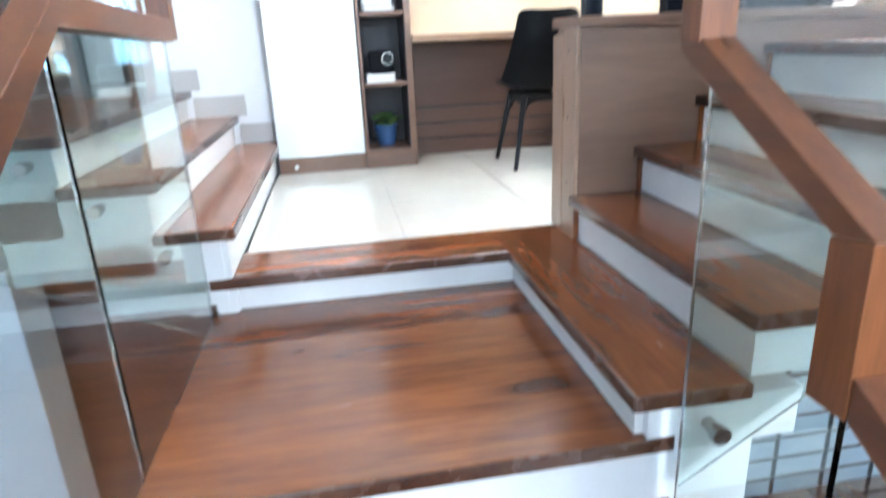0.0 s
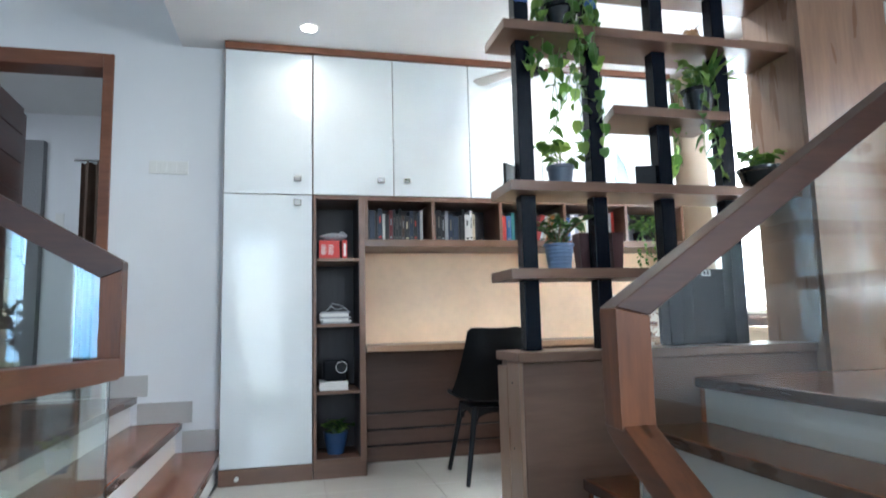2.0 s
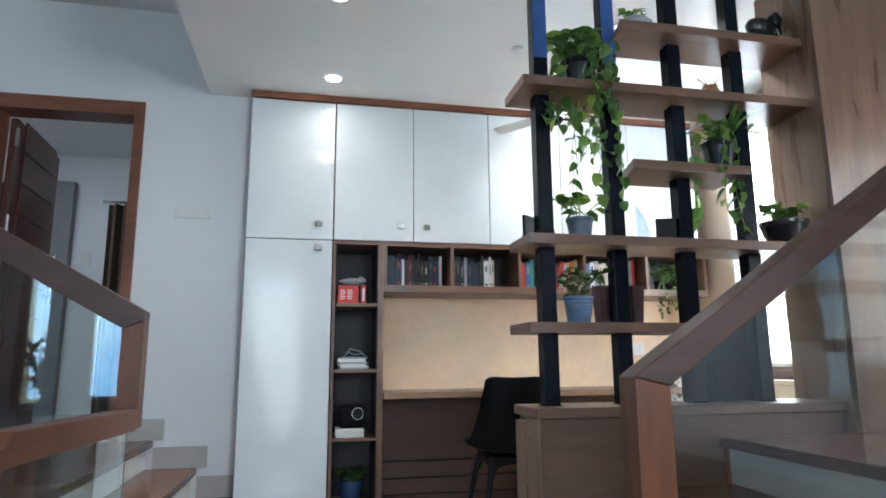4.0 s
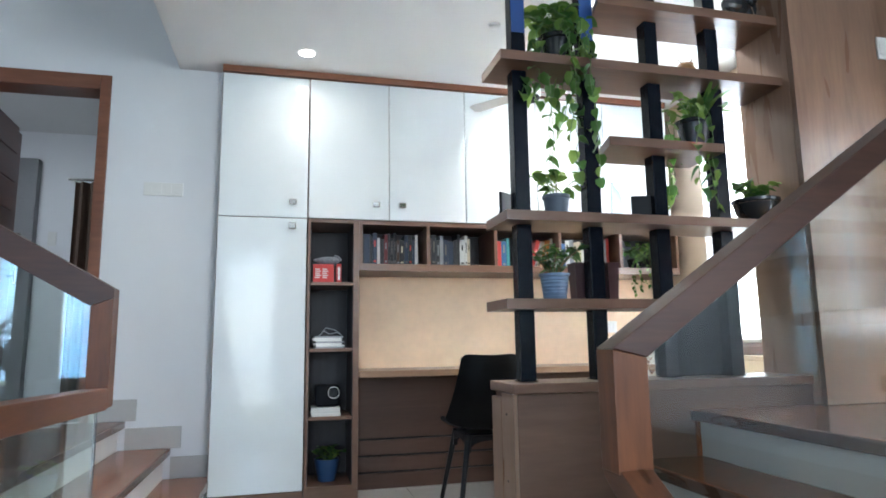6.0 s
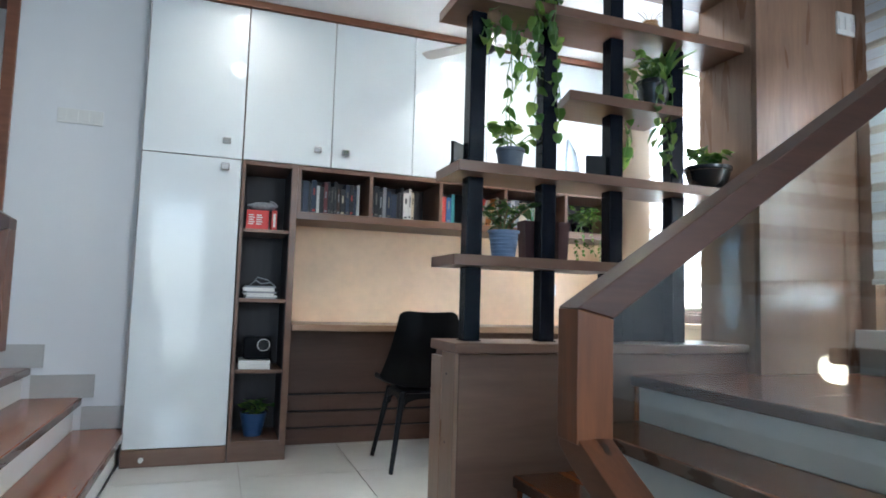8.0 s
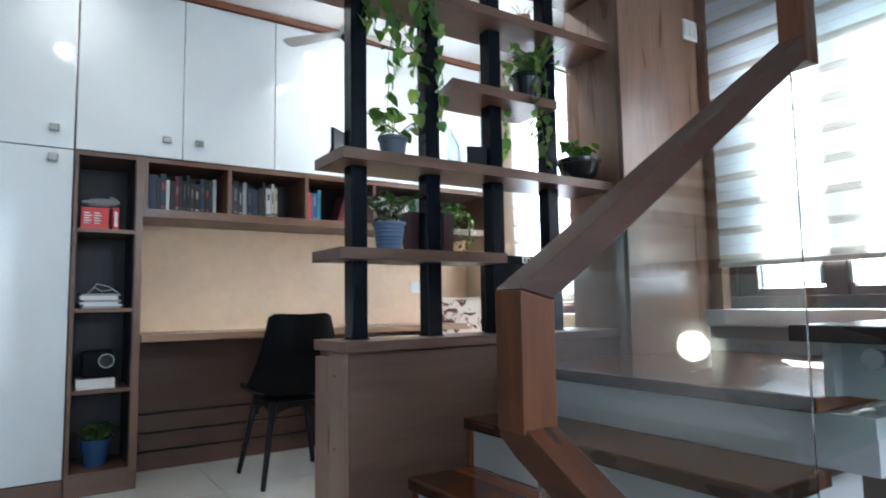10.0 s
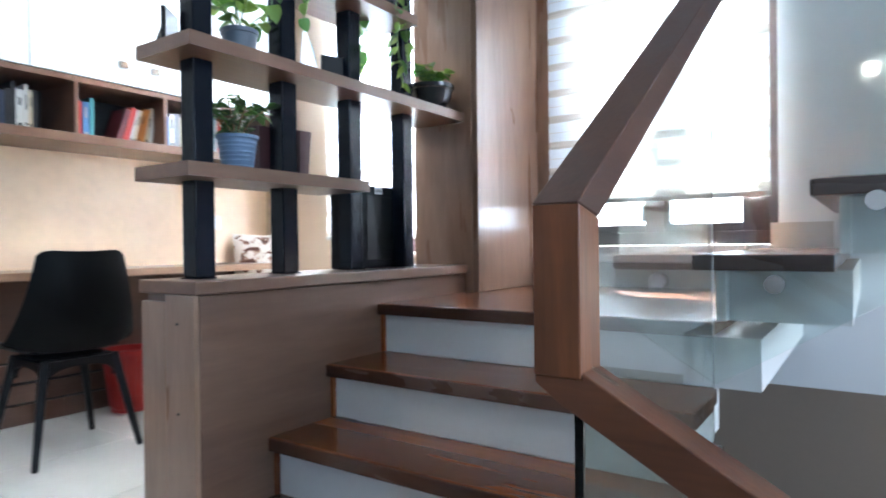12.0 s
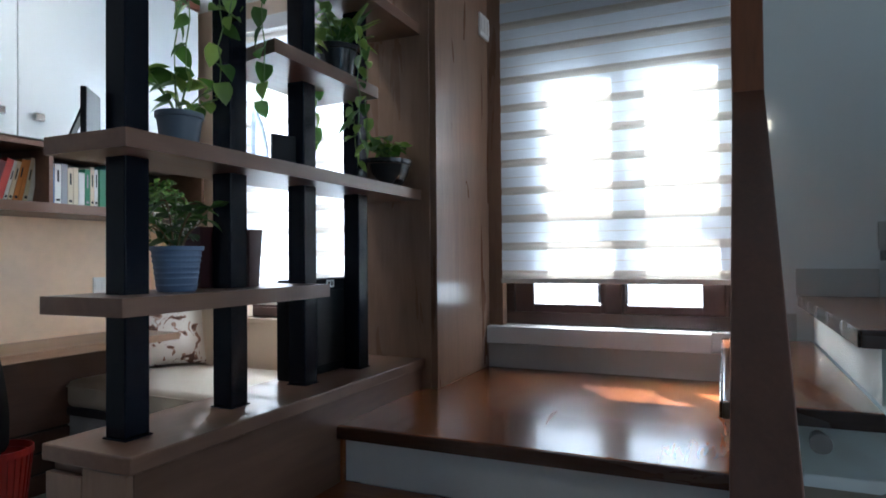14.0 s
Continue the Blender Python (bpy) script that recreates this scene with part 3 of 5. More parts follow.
window("window_1", STAIR_E + 0.05, -1.06, -0.08, 0.852, 2.09, sash=0.085, inner=0.02)
# unseen overhang, placed to cut the sun off the upper blind
structure("sunshade", one(STAIR_E + 0.2, STAIR_E + 0.92, -1.4, 0.2, 2.7, 2.79), "wall")
window("window_2", STUDY_E + 0.05, 0.5, 1.5, 0.822, 2.45)
blind(STAIR_E - 0.03, -1.036, -0.104, 1.038, 2.78)
blind(STUDY_E - 0.03, 0.5, 1.5, 0.9, 2.42)
structure("window_sill", one(STAIR_E - 0.06, STAIR_E + 0.11, -0.955, -0.04, 0.775, 0.85, 0.004), "wall")
structure("skirting", one(STAIR_E - 0.035, STAIR_E - 0.0005, -1.0, -0.04, 4 * S + 0.001, 0.774), "skirt")
structure("window_sill", one(STUDY_E - 0.02, STUDY_E + 0.11, 0.48, 1.52, 0.79, 0.82, 0.004), "peach")

# tiles of the study floor
T = 0.6
for i in range(6):
    for j in range(4):
        x0, x1 = max(-1.2 + i * T + 0.0015, -1.2), min(-1.2 + (i + 1) * T - 0.0015, STUDY_E)
        y0, y1 = 0.236 + j * T, min(0.236 + (j + 1) * T - 0.003, BACK)
        if x1 - x0 > 0.02 and y1 - y0 > 0.02:
            tile_ob = finish("tile", one(x0, x1, y0, y1, -0.0055, 0.0, 0.0008, 1), "tile", bpy.data.objects["floor"])

def edge_round(ob, w):
    """Takes the sharp edges off a finished mesh."""
    bm = bmesh.new()
    bm.from_mesh(ob.data)
    bmesh.ops.bevel(bm, geom=bm.edges[:], offset=w, segments=2, affect="EDGES", profile=0.5)
    bm.to_mesh(ob.data)
    bm.free()


# handrails, newels and glass


def rail_thing():
    r = thing("stair_railing", -0.174, -1.038, -0.004, "teak handrail with angular newels over glass panels beside the wooden steps", "railing")
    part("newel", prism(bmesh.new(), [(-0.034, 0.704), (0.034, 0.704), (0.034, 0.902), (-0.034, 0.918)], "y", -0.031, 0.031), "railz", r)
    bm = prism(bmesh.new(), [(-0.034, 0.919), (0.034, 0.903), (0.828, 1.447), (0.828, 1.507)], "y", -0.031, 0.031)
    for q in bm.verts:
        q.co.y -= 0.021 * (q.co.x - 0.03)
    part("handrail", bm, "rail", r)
    part("newel", prism(bmesh.new(), [(0.014, 1.446), (-0.048, 1.446), (-0.048, 1.86), (0.014, 1.89)], "x", 0.829, 0.891), "railz", r)
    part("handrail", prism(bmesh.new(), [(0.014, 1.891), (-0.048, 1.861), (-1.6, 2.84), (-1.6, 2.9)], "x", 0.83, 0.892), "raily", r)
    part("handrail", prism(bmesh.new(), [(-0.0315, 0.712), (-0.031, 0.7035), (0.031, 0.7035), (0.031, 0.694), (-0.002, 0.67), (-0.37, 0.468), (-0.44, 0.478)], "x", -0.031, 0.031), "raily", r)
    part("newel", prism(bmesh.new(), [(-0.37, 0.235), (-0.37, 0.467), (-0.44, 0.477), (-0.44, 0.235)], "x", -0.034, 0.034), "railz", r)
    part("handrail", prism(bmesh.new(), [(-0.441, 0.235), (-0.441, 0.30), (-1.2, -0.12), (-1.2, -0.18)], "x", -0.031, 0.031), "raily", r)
    for ob in r.children:
        edge_round(ob, 0.0022)
    pane_y = [(0.02, -0.22), (0.83, 0.31), (0.83, 1.44), (0.02, 0.92)]
    g = part("glass_panel", prism(bmesh.new(), pane_y, "y", -0.012, 0.0), "glass", r, "clear glass panel with green edges")
    pane_x = [(-0.02, -0.35), (-0.02, 0.72), (-0.40, 0.49), (-0.40, -0.6)]
    part("glass_panel", prism(bmesh.new(), pane_x, "x", 0.0, 0.012), "glass", r, "clear glass panel with green edges")
    pane_u = [(-0.0, 0.52), (-0.0, 1.84), (-1.6, 2.8), (-1.6, 1.52)]
    part("glass_panel", prism(bmesh.new(), pane_u, "x", 0.842, 0.854), "glass", r, "clear glass panel with green edges")
    for px, pz in ((0.815, 0.37), (0.1, -0.09)):
        s = part("standoff", rod(rod(bmesh.new(), (px, 0.03, pz), (px, -0.012, pz), 0.016, seg=20), (px, -0.012, pz), (px, -0.032, pz), 0.021, seg=24), "steel", r, "brushed steel standoff")
    for py, pz in ((-0.14, 0.77), (-0.33, 0.95), (-0.66, 1.16), (-0.99, 1.36)):
        part("standoff", rod(rod(bmesh.new(), (0.88, py, pz), (0.842, py, pz), 0.016, seg=20), (0.842, py, pz), (0.822, py, pz), 0.021, seg=24), "steel", r, "brushed steel standoff")
    return r


def rail_left():
    r = thing("stair_railing", -1.284, -0.075, 0.024, "teak handrail with glass panels beside the steps to the door", "railing")
    part("newel", prism(bmesh.new(), [(-0.03, 0.735), (0.03, 0.735), (0.03, 1.045), (-0.03, 1.02)], "y", -0.031, 0.031), "railz", r)
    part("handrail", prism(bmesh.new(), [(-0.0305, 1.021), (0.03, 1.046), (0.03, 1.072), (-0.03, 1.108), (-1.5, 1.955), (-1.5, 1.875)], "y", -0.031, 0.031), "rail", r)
    part("handrail", prism(bmesh.new(), [(-0.0315, 0.73), (-0.0315, 0.79), (-0.80, 0.808), (-1.23, 0.56), (-1.23, 0.485), (-0.82, 0.75)], "x", -0.031, 0.031), "raily", r)
    part("handrail", prism(bmesh.new(), [(-1.231, 0.485), (-1.231, 0.555), (-1.88, 0.15), (-1.88, 0.08)], "x", -0.031, 0.031), "raily", r)
    for ob in r.children:
        edge_round(ob, 0.0022)
    pa = [(0.0, -0.22), (0.0, 1.03), (-1.5, 1.9), (-1.5, 0.45)]
    part("glass_panel", prism(bmesh.new(), pa, "y", -0.012, 0.0), "glass", r, "clear glass panel with green edges")
    pb = [(-0.02, -0.6), (-0.02, 0.74), (-0.812, 0.74), (-0.812, -0.75)]
    part("glass_panel", prism(bmesh.new(), pb, "x", -0.012, 0.0), "glass", r, "clear glass panel with green edges")
    pc = [(-0.826, -0.75), (-0.826, 0.73), (-1.83, 0.12), (-1.83, -1.1)]
    part("glass_panel", prism(bmesh.new(), pc, "x", -0.012, 0.0), "glass", r, "clear glass panel with green edges")
    for px, pz in ((-0.121, 0.086), (-0.294, 0.252), (-0.467, 0.397)):
        part("standoff", rod(rod(bmesh.new(), (px, 0.05, pz), (px, -0.012, pz), 0.016, seg=20), (px, -0.012, pz), (px, -0.032, pz), 0.021, seg=24), "steel", r, "brushed steel standoff")
    return r


rail_thing()
rail_left()

# door with its frame and the leaf standing open into the hall
def door():
    d = structure("door_1", one(-1.888, -1.828, 1.855, 2.03, 0.5, 2.545, 0.004), "trim")
    structure("door_frame", one(-2.705, -2.645, 1.855, 2.03, 0.5, 2.545, 0.004), "trim", parent=d)
    structure("door_frame", one(-2.645, -1.888, 1.855, 2.03, 2.455, 2.545, 0.004), "trim", parent=d)


door()


def door_leaf():
    d = thing("door_leaf", -2.62, 2.03, 0.515, "dark wooden grooved door leaf, standing open into the hall", "door", rz=94)
    part("panel", one(0, 0.82, -0.02, 0.018, 0.0, 1.935, 0.003), "doorwood", d)
    for i in range(9):
        z = 0.12 + i * 0.205
        part("slat", one(0.12, 0.72, -0.032, -0.0205, z, z + 0.196, 0.004, 1), "doorwood", d)
    h = part("handle", rod(bmesh.new(), (0.74, -0.075, 0.85), (0.74, -0.075, 1.2), 0.011, seg=14), "steel", d, "steel bar handle")
    part("bracket", rod(bmesh.new(), (0.74, -0.02, 0.9), (0.74, -0.075, 0.9), 0.008), "steel", h)
    part("bracket", rod(bmesh.new(), (0.74, -0.02, 1.15), (0.74, -0.075, 1.15), 0.008), "steel", h)
    for z in (0.2, 1.2, 1.75):
        part("hinge", one(-0.02, 0.012, -0.035, -0.019, z, z + 0.12, 0.002), "steel", d, "steel hinge")


door_leaf()
structure("door_reveal", one(-3.16, -2.99, 4.1, 4.19, 0.5, 2.62), "grey")
# near-black sheet in place of an unlit doorway; its shade is the colour
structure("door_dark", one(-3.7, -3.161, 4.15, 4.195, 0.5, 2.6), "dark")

structure("lower_panelling", one(-3.6, -1.31, 0.9, 0.96, -1.6, -0.22), "doorwood")
structure("lower_column", one(-3.2, -2.15, 0.45, 0.7, -1.6, -0.05), "wall")
structure("lower_ceiling", one(-4.6, -1.31, 0.965, 1.868, -0.2, -0.17), "ceiling")


# ---- study: cabinets, desk, bench ----
FRONT = 1.747


def tall_cabinet():
    c = thing("wardrobe", -0.925, FRONT, 0.0, "tall white high-gloss cabinet with square steel knobs, closed", "cabinet")
    part("body", one(-0.26, 0.26, 0.02, 0.37, 0.0, 2.585), "lam", c)
    part("plinth", one(-0.26, 0.262, 0.0, 0.0195, 0.0, 0.09, 0.002), "lam", c)
    d = part("door", one(-0.256, 0.259, 0.0, 0.0195, 0.094, 1.683, 0.003), "gloss", c)
    k = part("knob", one(0.15, 0.195, -0.024, -0.0005, 1.615, 1.655, 0.005), "steel", d, "square steel knob")
    d = part("door", one(-0.256, 0.259, 0.0, 0.0195, 1.688, 2.58, 0.003), "gloss", c)
    part("knob", one(0.15, 0.195, -0.024, -0.0005, 1.765, 1.80, 0.005), "steel", d, "square steel knob")
    part("door_stop", rod(bmesh.new(), (-0.16, -0.03, 0.04), (-0.16, 0.0, 0.04), 0.012), "white", c)
    return c


def upper_cabinet(x0, x1, knob):
    c = thing("wall_cabinet", (x0 + x1) / 2, FRONT, 1.688, "white high-gloss wall cabinet with a square steel knob, closed", "cabinet", "wall cabinets over the desk")
    h = (x1 - x0) / 2
    part("body", one(-h, h, 0.02, 0.37, 0.0, 0.897), "lam", c)
    d = part("door", one(-h + 0.002, h - 0.002, 0.0, 0.0195, 0.003, 0.893, 0.003), "gloss", c)
    k = h - 0.105 if knob > 0 else -h + 0.06
    part("knob", one(k, k + 0.045, -0.024, -0.0005, 0.08, 0.115, 0.005), "steel", d, "square steel knob")


tall_cabinet()
for n_c, (x0, x1) in enumerate([(-0.66, -0.16), (-0.16, 0.345), (0.345, 0.85), (0.85, 1.355), (1.355, 1.86)]):
    upper_cabinet(x0, x1, 1 if n_c % 2 == 0 else -1)
structure("cabinet_cornice", one(-1.185, 1.86, FRONT - 0.012, FRONT + 0.05, 2.587, 2.629, 0.002), "trim")


def niche_unit():
    c = thing("open_shelf_unit", -0.505, FRONT, 0.0, "narrow open dark brown laminate bookcase with a few things inside", "shelf")
    part("side_panel", one(-0.155, -0.137, -0.005, 0.37, 0.09, 1.684, 0.002), "lam", c)
    part("side_panel", one(0.122, 0.158, -0.005, 0.37, 0.09, 1.684, 0.002), "lam", c)
    part("top", one(-0.137, 0.122, -0.004, 0.37, 1.662, 1.683, 0.002), "lam", c)
    part("back_panel", one(-0.137, 0.122, 0.35, 0.37, 0.09, 1.662), "lamdark", c)
    part("side_lining", one(-0.1365, -0.134, 0.004, 0.35, 0.1, 1.66), "lamdark", c)
    part("side_lining", one(0.1185, 0.1215, 0.004, 0.35, 0.1, 1.66), "lamdark", c)
    for z in (1.297, 0.90, 0.503):
        part("shelf", one(-0.134, 0.1185, -0.003, 0.35, z - 0.02, z, 0.002), "lam", c)
    part("plinth", one(-0.155, 0.158, -0.002, 0.35, 0.0, 0.112, 0.002), "lam", c)
    return c


niche_unit()


def book_box():
    c = thing("wall_shelf", 0.77, FRONT, 1.37, "long brown laminate bookshelf box under the white wall cabinets", "shelf")
    part("bottom", one(-1.116, 1.13, 0.0, 0.37, 0.0, 0.045, 0.002), "lam", c)
    part("top", one(-1.116, 1.13, 0.004, 0.37, 0.29, 0.314, 0.002), "lam", c)
    part("back_panel", one(-1.116, 1.13, 0.35, 0.37, 0.045, 0.29), "lamdark", c)
    part("side_panel", one(-1.116, -1.096, 0.002, 0.35, 0.045, 0.29, 0.001), "lam", c)
    part("side_panel", one(1.11, 1.13, 0.002, 0.35, 0.045, 0.29, 0.001), "lam", c)
    for x in (0.092, 0.544, 0.998, 1.452):
        part("divider", one(x - 0.77 - 0.01, x - 0.77 + 0.01, 0.002, 0.35, 0.045, 0.29, 0.001), "lam", c)


book_box()

cloth = {}


def colour(key, c, rough=0.45):
    if key not in cloth:
        cloth[key] = material("cover_" + key, c, rough, spread=0.12, bump=0, fine=80)
    return cloth[key]


COVERS = {
    "black": (0.012, 0.013, 0.018), "charcoal": (0.015, 0.016, 0.02), "navy": (0.015, 0.028, 0.06), "brown": (0.06, 0.03, 0.02), "white": (0.6, 0.6, 0.58),
    "cream": (0.55, 0.47, 0.33), "red": (0.5, 0.04, 0.03), "orange": (0.55, 0.2, 0.04), "green": (0.03, 0.2, 0.1), "blue": (0.05, 0.15, 0.35),
    "teal": (0.04, 0.22, 0.24), "grey": (0.25, 0.26, 0.28), "wine": (0.13, 0.02, 0.025),
}


def book(x, w, h, d, key, lean=0.0, y=FRONT + 0.1):
    say = {"black": "black", "charcoal": "charcoal grey", "navy": "dark navy"}.get(key, key)
    b = thing("book", x + w / 2, y, 1.4151, "%s-covered %s book standing upright on the wall shelf" % (say, "thick" if w > 0.032 else "slim"), "book", "books on the wall shelf")
    b.matrix_world = pose(x, y, 1.4152, 0, lean, 0)
    part("cover", prism(bmesh.new(), [(0, 0), (w, 0), (w, d), (w - 0.002, d), (w - 0.002, 0.003), (0.002, 0.003), (0.002, d), (0, d)], "z", 0, h), colour(key, COVERS[key]), b)
    part("page_block", one(0.0022, w - 0.0022, 0.004, d - 0.004, 0.003, h - 0.004), "paper", b)
    if rnd.random() < 0.55:
        lab = colour(*rnd.choice([("title", (0.12, 0.11, 0.095)), ("title", (0.12, 0.11, 0.095)), ("cream", COVERS["cream"]), ("red", COVERS["red"]), ("grey", COVERS["grey"])])) if key in ("black", "charcoal", "navy", "brown", "wine", "red", "green", "blue", "teal") else colour("black", COVERS["black"])
        part("title_bar", one(w * 0.34, w * 0.66, -0.0012, -0.0002, h * rnd.uniform(0.4, 0.6), h * rnd.uniform(0.7, 0.88)), lab, b)
        part("title_bar", one(w * 0.2, w * 0.8, -0.0012, -0.0002, h * 0.1, h * 0.16), lab, b)


rnd = random.Random(5)


def shelf_row(x0, x1, keys, hmin=0.165, hmax=0.215):
    x = x0
    i = 0
    while x < x1 and i < 40:
        w = rnd.uniform(0.014, 0.036)
        if x + w > x1:
            break
        book(x, w, rnd.uniform(hmin, hmax), 0.14, keys[i % len(keys)])
        x += w + 0.0022
        i += 1


shelf_row(-0.335, 0.05, ["charcoal", "navy", "black", "navy", "white", "black", "wine", "black", "charcoal", "black", "brown"])
shelf_row(0.11, 0.44, ["brown", "black", "charcoal", "grey", "navy", "navy", "black", "charcoal", "white", "white", "cream", "black"])
shelf_row(0.565, 0.68, ["red", "red", "blue", "teal", "white", "wine"], 0.17, 0.21)
lx = 0.78
for key, w, h, a in (("wine", 0.03, 0.19, 17), ("red", 0.03, 0.2, 16), ("white", 0.014, 0.19, 15), ("cream", 0.018, 0.19, 14), ("orange", 0.02, 0.2, 13), ("orange", 0.016, 0.2, 12), ("cream", 0.018, 0.21, 11), ("white", 0.02, 0.2, 10)):
    book(lx, w, h, 0.14, key, a)
    lx += w + 0.004
shelf_row(1.02, 1.30, ["white", "blue", "white", "grey", "cream", "cream", "white", "green", "cream", "white"], 0.16, 0.2)
shelf_row(1.31, 1.435, ["green", "teal", "grey", "red", "red", "red"], 0.19, 0.22)


def desk():
    d = thing("desk", -0.345, 1.70, 0.0, "long brown laminate desk top with a dark-grooved panel below", "desk")
    part("top", one(0.0, 2.02, 0.0, 0.418, 0.724, 0.762, 0.003), "desk", d)
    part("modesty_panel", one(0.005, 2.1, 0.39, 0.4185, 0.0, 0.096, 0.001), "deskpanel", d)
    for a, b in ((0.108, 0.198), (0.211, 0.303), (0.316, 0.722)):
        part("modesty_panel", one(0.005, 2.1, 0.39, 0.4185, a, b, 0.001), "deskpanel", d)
    part("groove_backing", one(0.005, 2.1, 0.405, 0.4183, 0.096, 0.316), "dark", d)


desk()


def bench():
    b = thing("window_bench", 1.68, 1.2, 0.0, "grey panelled bench under the window", "bench")
    part("body", one(-0.36, 0.285, -0.91, 0.91, 0.0, 0.36, 0.003), "bench", b)
    # near-black board carries the shade of the gap under the cushion
    part("seat_board", one(-0.375, 0.285, -0.91, 0.91, 0.361, 0.4, 0.003), "lamdark", b)
    c = thing("seat_cushion", 1.64, 1.2, 0.4, "long beige fabric seat cushion on the window bench", "cushion")
    part("pad", one(-0.34, 0.32, -0.9, 0.9, 0.0, 0.14, 0.035, 3), "cushion", c, smooth=True)
    part("piping", tube(bmesh.new(), [(-0.341, -0.88, 0.11), (-0.341, 0.88, 0.11)], 0.005), "cushion", c)


bench()


def pillow_mat():
    m = material("floral_print", (0.62, 0.56, 0.5), 0.9, spread=0.05, bump=0.001, fine=200)
    n, l = m.node_tree.nodes, m.node_tree.links
    b = n["Principled BSDF"]
    co, nz, r = n.new("ShaderNodeTexCoord"), n.new("ShaderNodeTexNoise"), n.new("ShaderNodeValToRGB")
    nz.inputs["Scale"].default_value, nz.inputs["Detail"].default_value, nz.inputs["Distortion"].default_value = 13, 3, 1.0
    r.color_ramp.elements[0].position, r.color_ramp.elements[0].color = 0.54, (0.66, 0.6, 0.53, 1)
    r.color_ramp.elements[1].position, r.color_ramp.elements[1].color = 0.62, (0.1, 0.045, 0.03, 1)
    e = r.color_ramp.elements.new(0.57)
    e.color = (0.35, 0.2, 0.14, 1)
    l.new(co.outputs["Object"], nz.inputs["Vector"])
    l.new(nz.outputs[0], r.inputs[0])
    l.new(r.outputs[0], b.inputs["Base Color"])
    return m


def pillow():
    p = thing("throw_pillow", 1.74, 1.98, 0.54, "cream throw pillow with a brown flower print, leaning on the wall", "pillow")
    p.matrix_world = pose(1.79, 1.91, 0.545, -10, 0, -32)
    bm = bmesh.new()
    n = 14
    grid = {}
    for side in (-1, 1):
        for i in range(n + 1):
            for j in range(n + 1):
                u, v = 2 * i / n - 1, 2 * j / n - 1
                if side == 1 and (i in (0, n) or j in (0, n)):
                    grid[side, i, j] = grid[-1, i, j]
                    continue
                th = 0.075 * (max(0, (1 - u * u) * (1 - v * v)) ** 0.45)
                k = 1 - 0.06 * (1 - abs(u)) * abs(v) ** 3 - 0.0
                kk = 1 - 0.06 * (1 - abs(v)) * abs(u) ** 3
                grid[side, i, j] = bm.verts.new((0.205 * u * kk, side * th, 0.205 + 0.205 * v * k))
    for side in (-1, 1):
        for i in range(n):
            for j in range(n):
                q = [grid[side, i, j], grid[side, i + 1, j], grid[side, i + 1, j + 1], grid[side, i, j + 1]]
                bm.faces.new(q if side < 0 else q[::-1])
    part("cover", bm, pillow_mat(), p, smooth=True)


pillow()


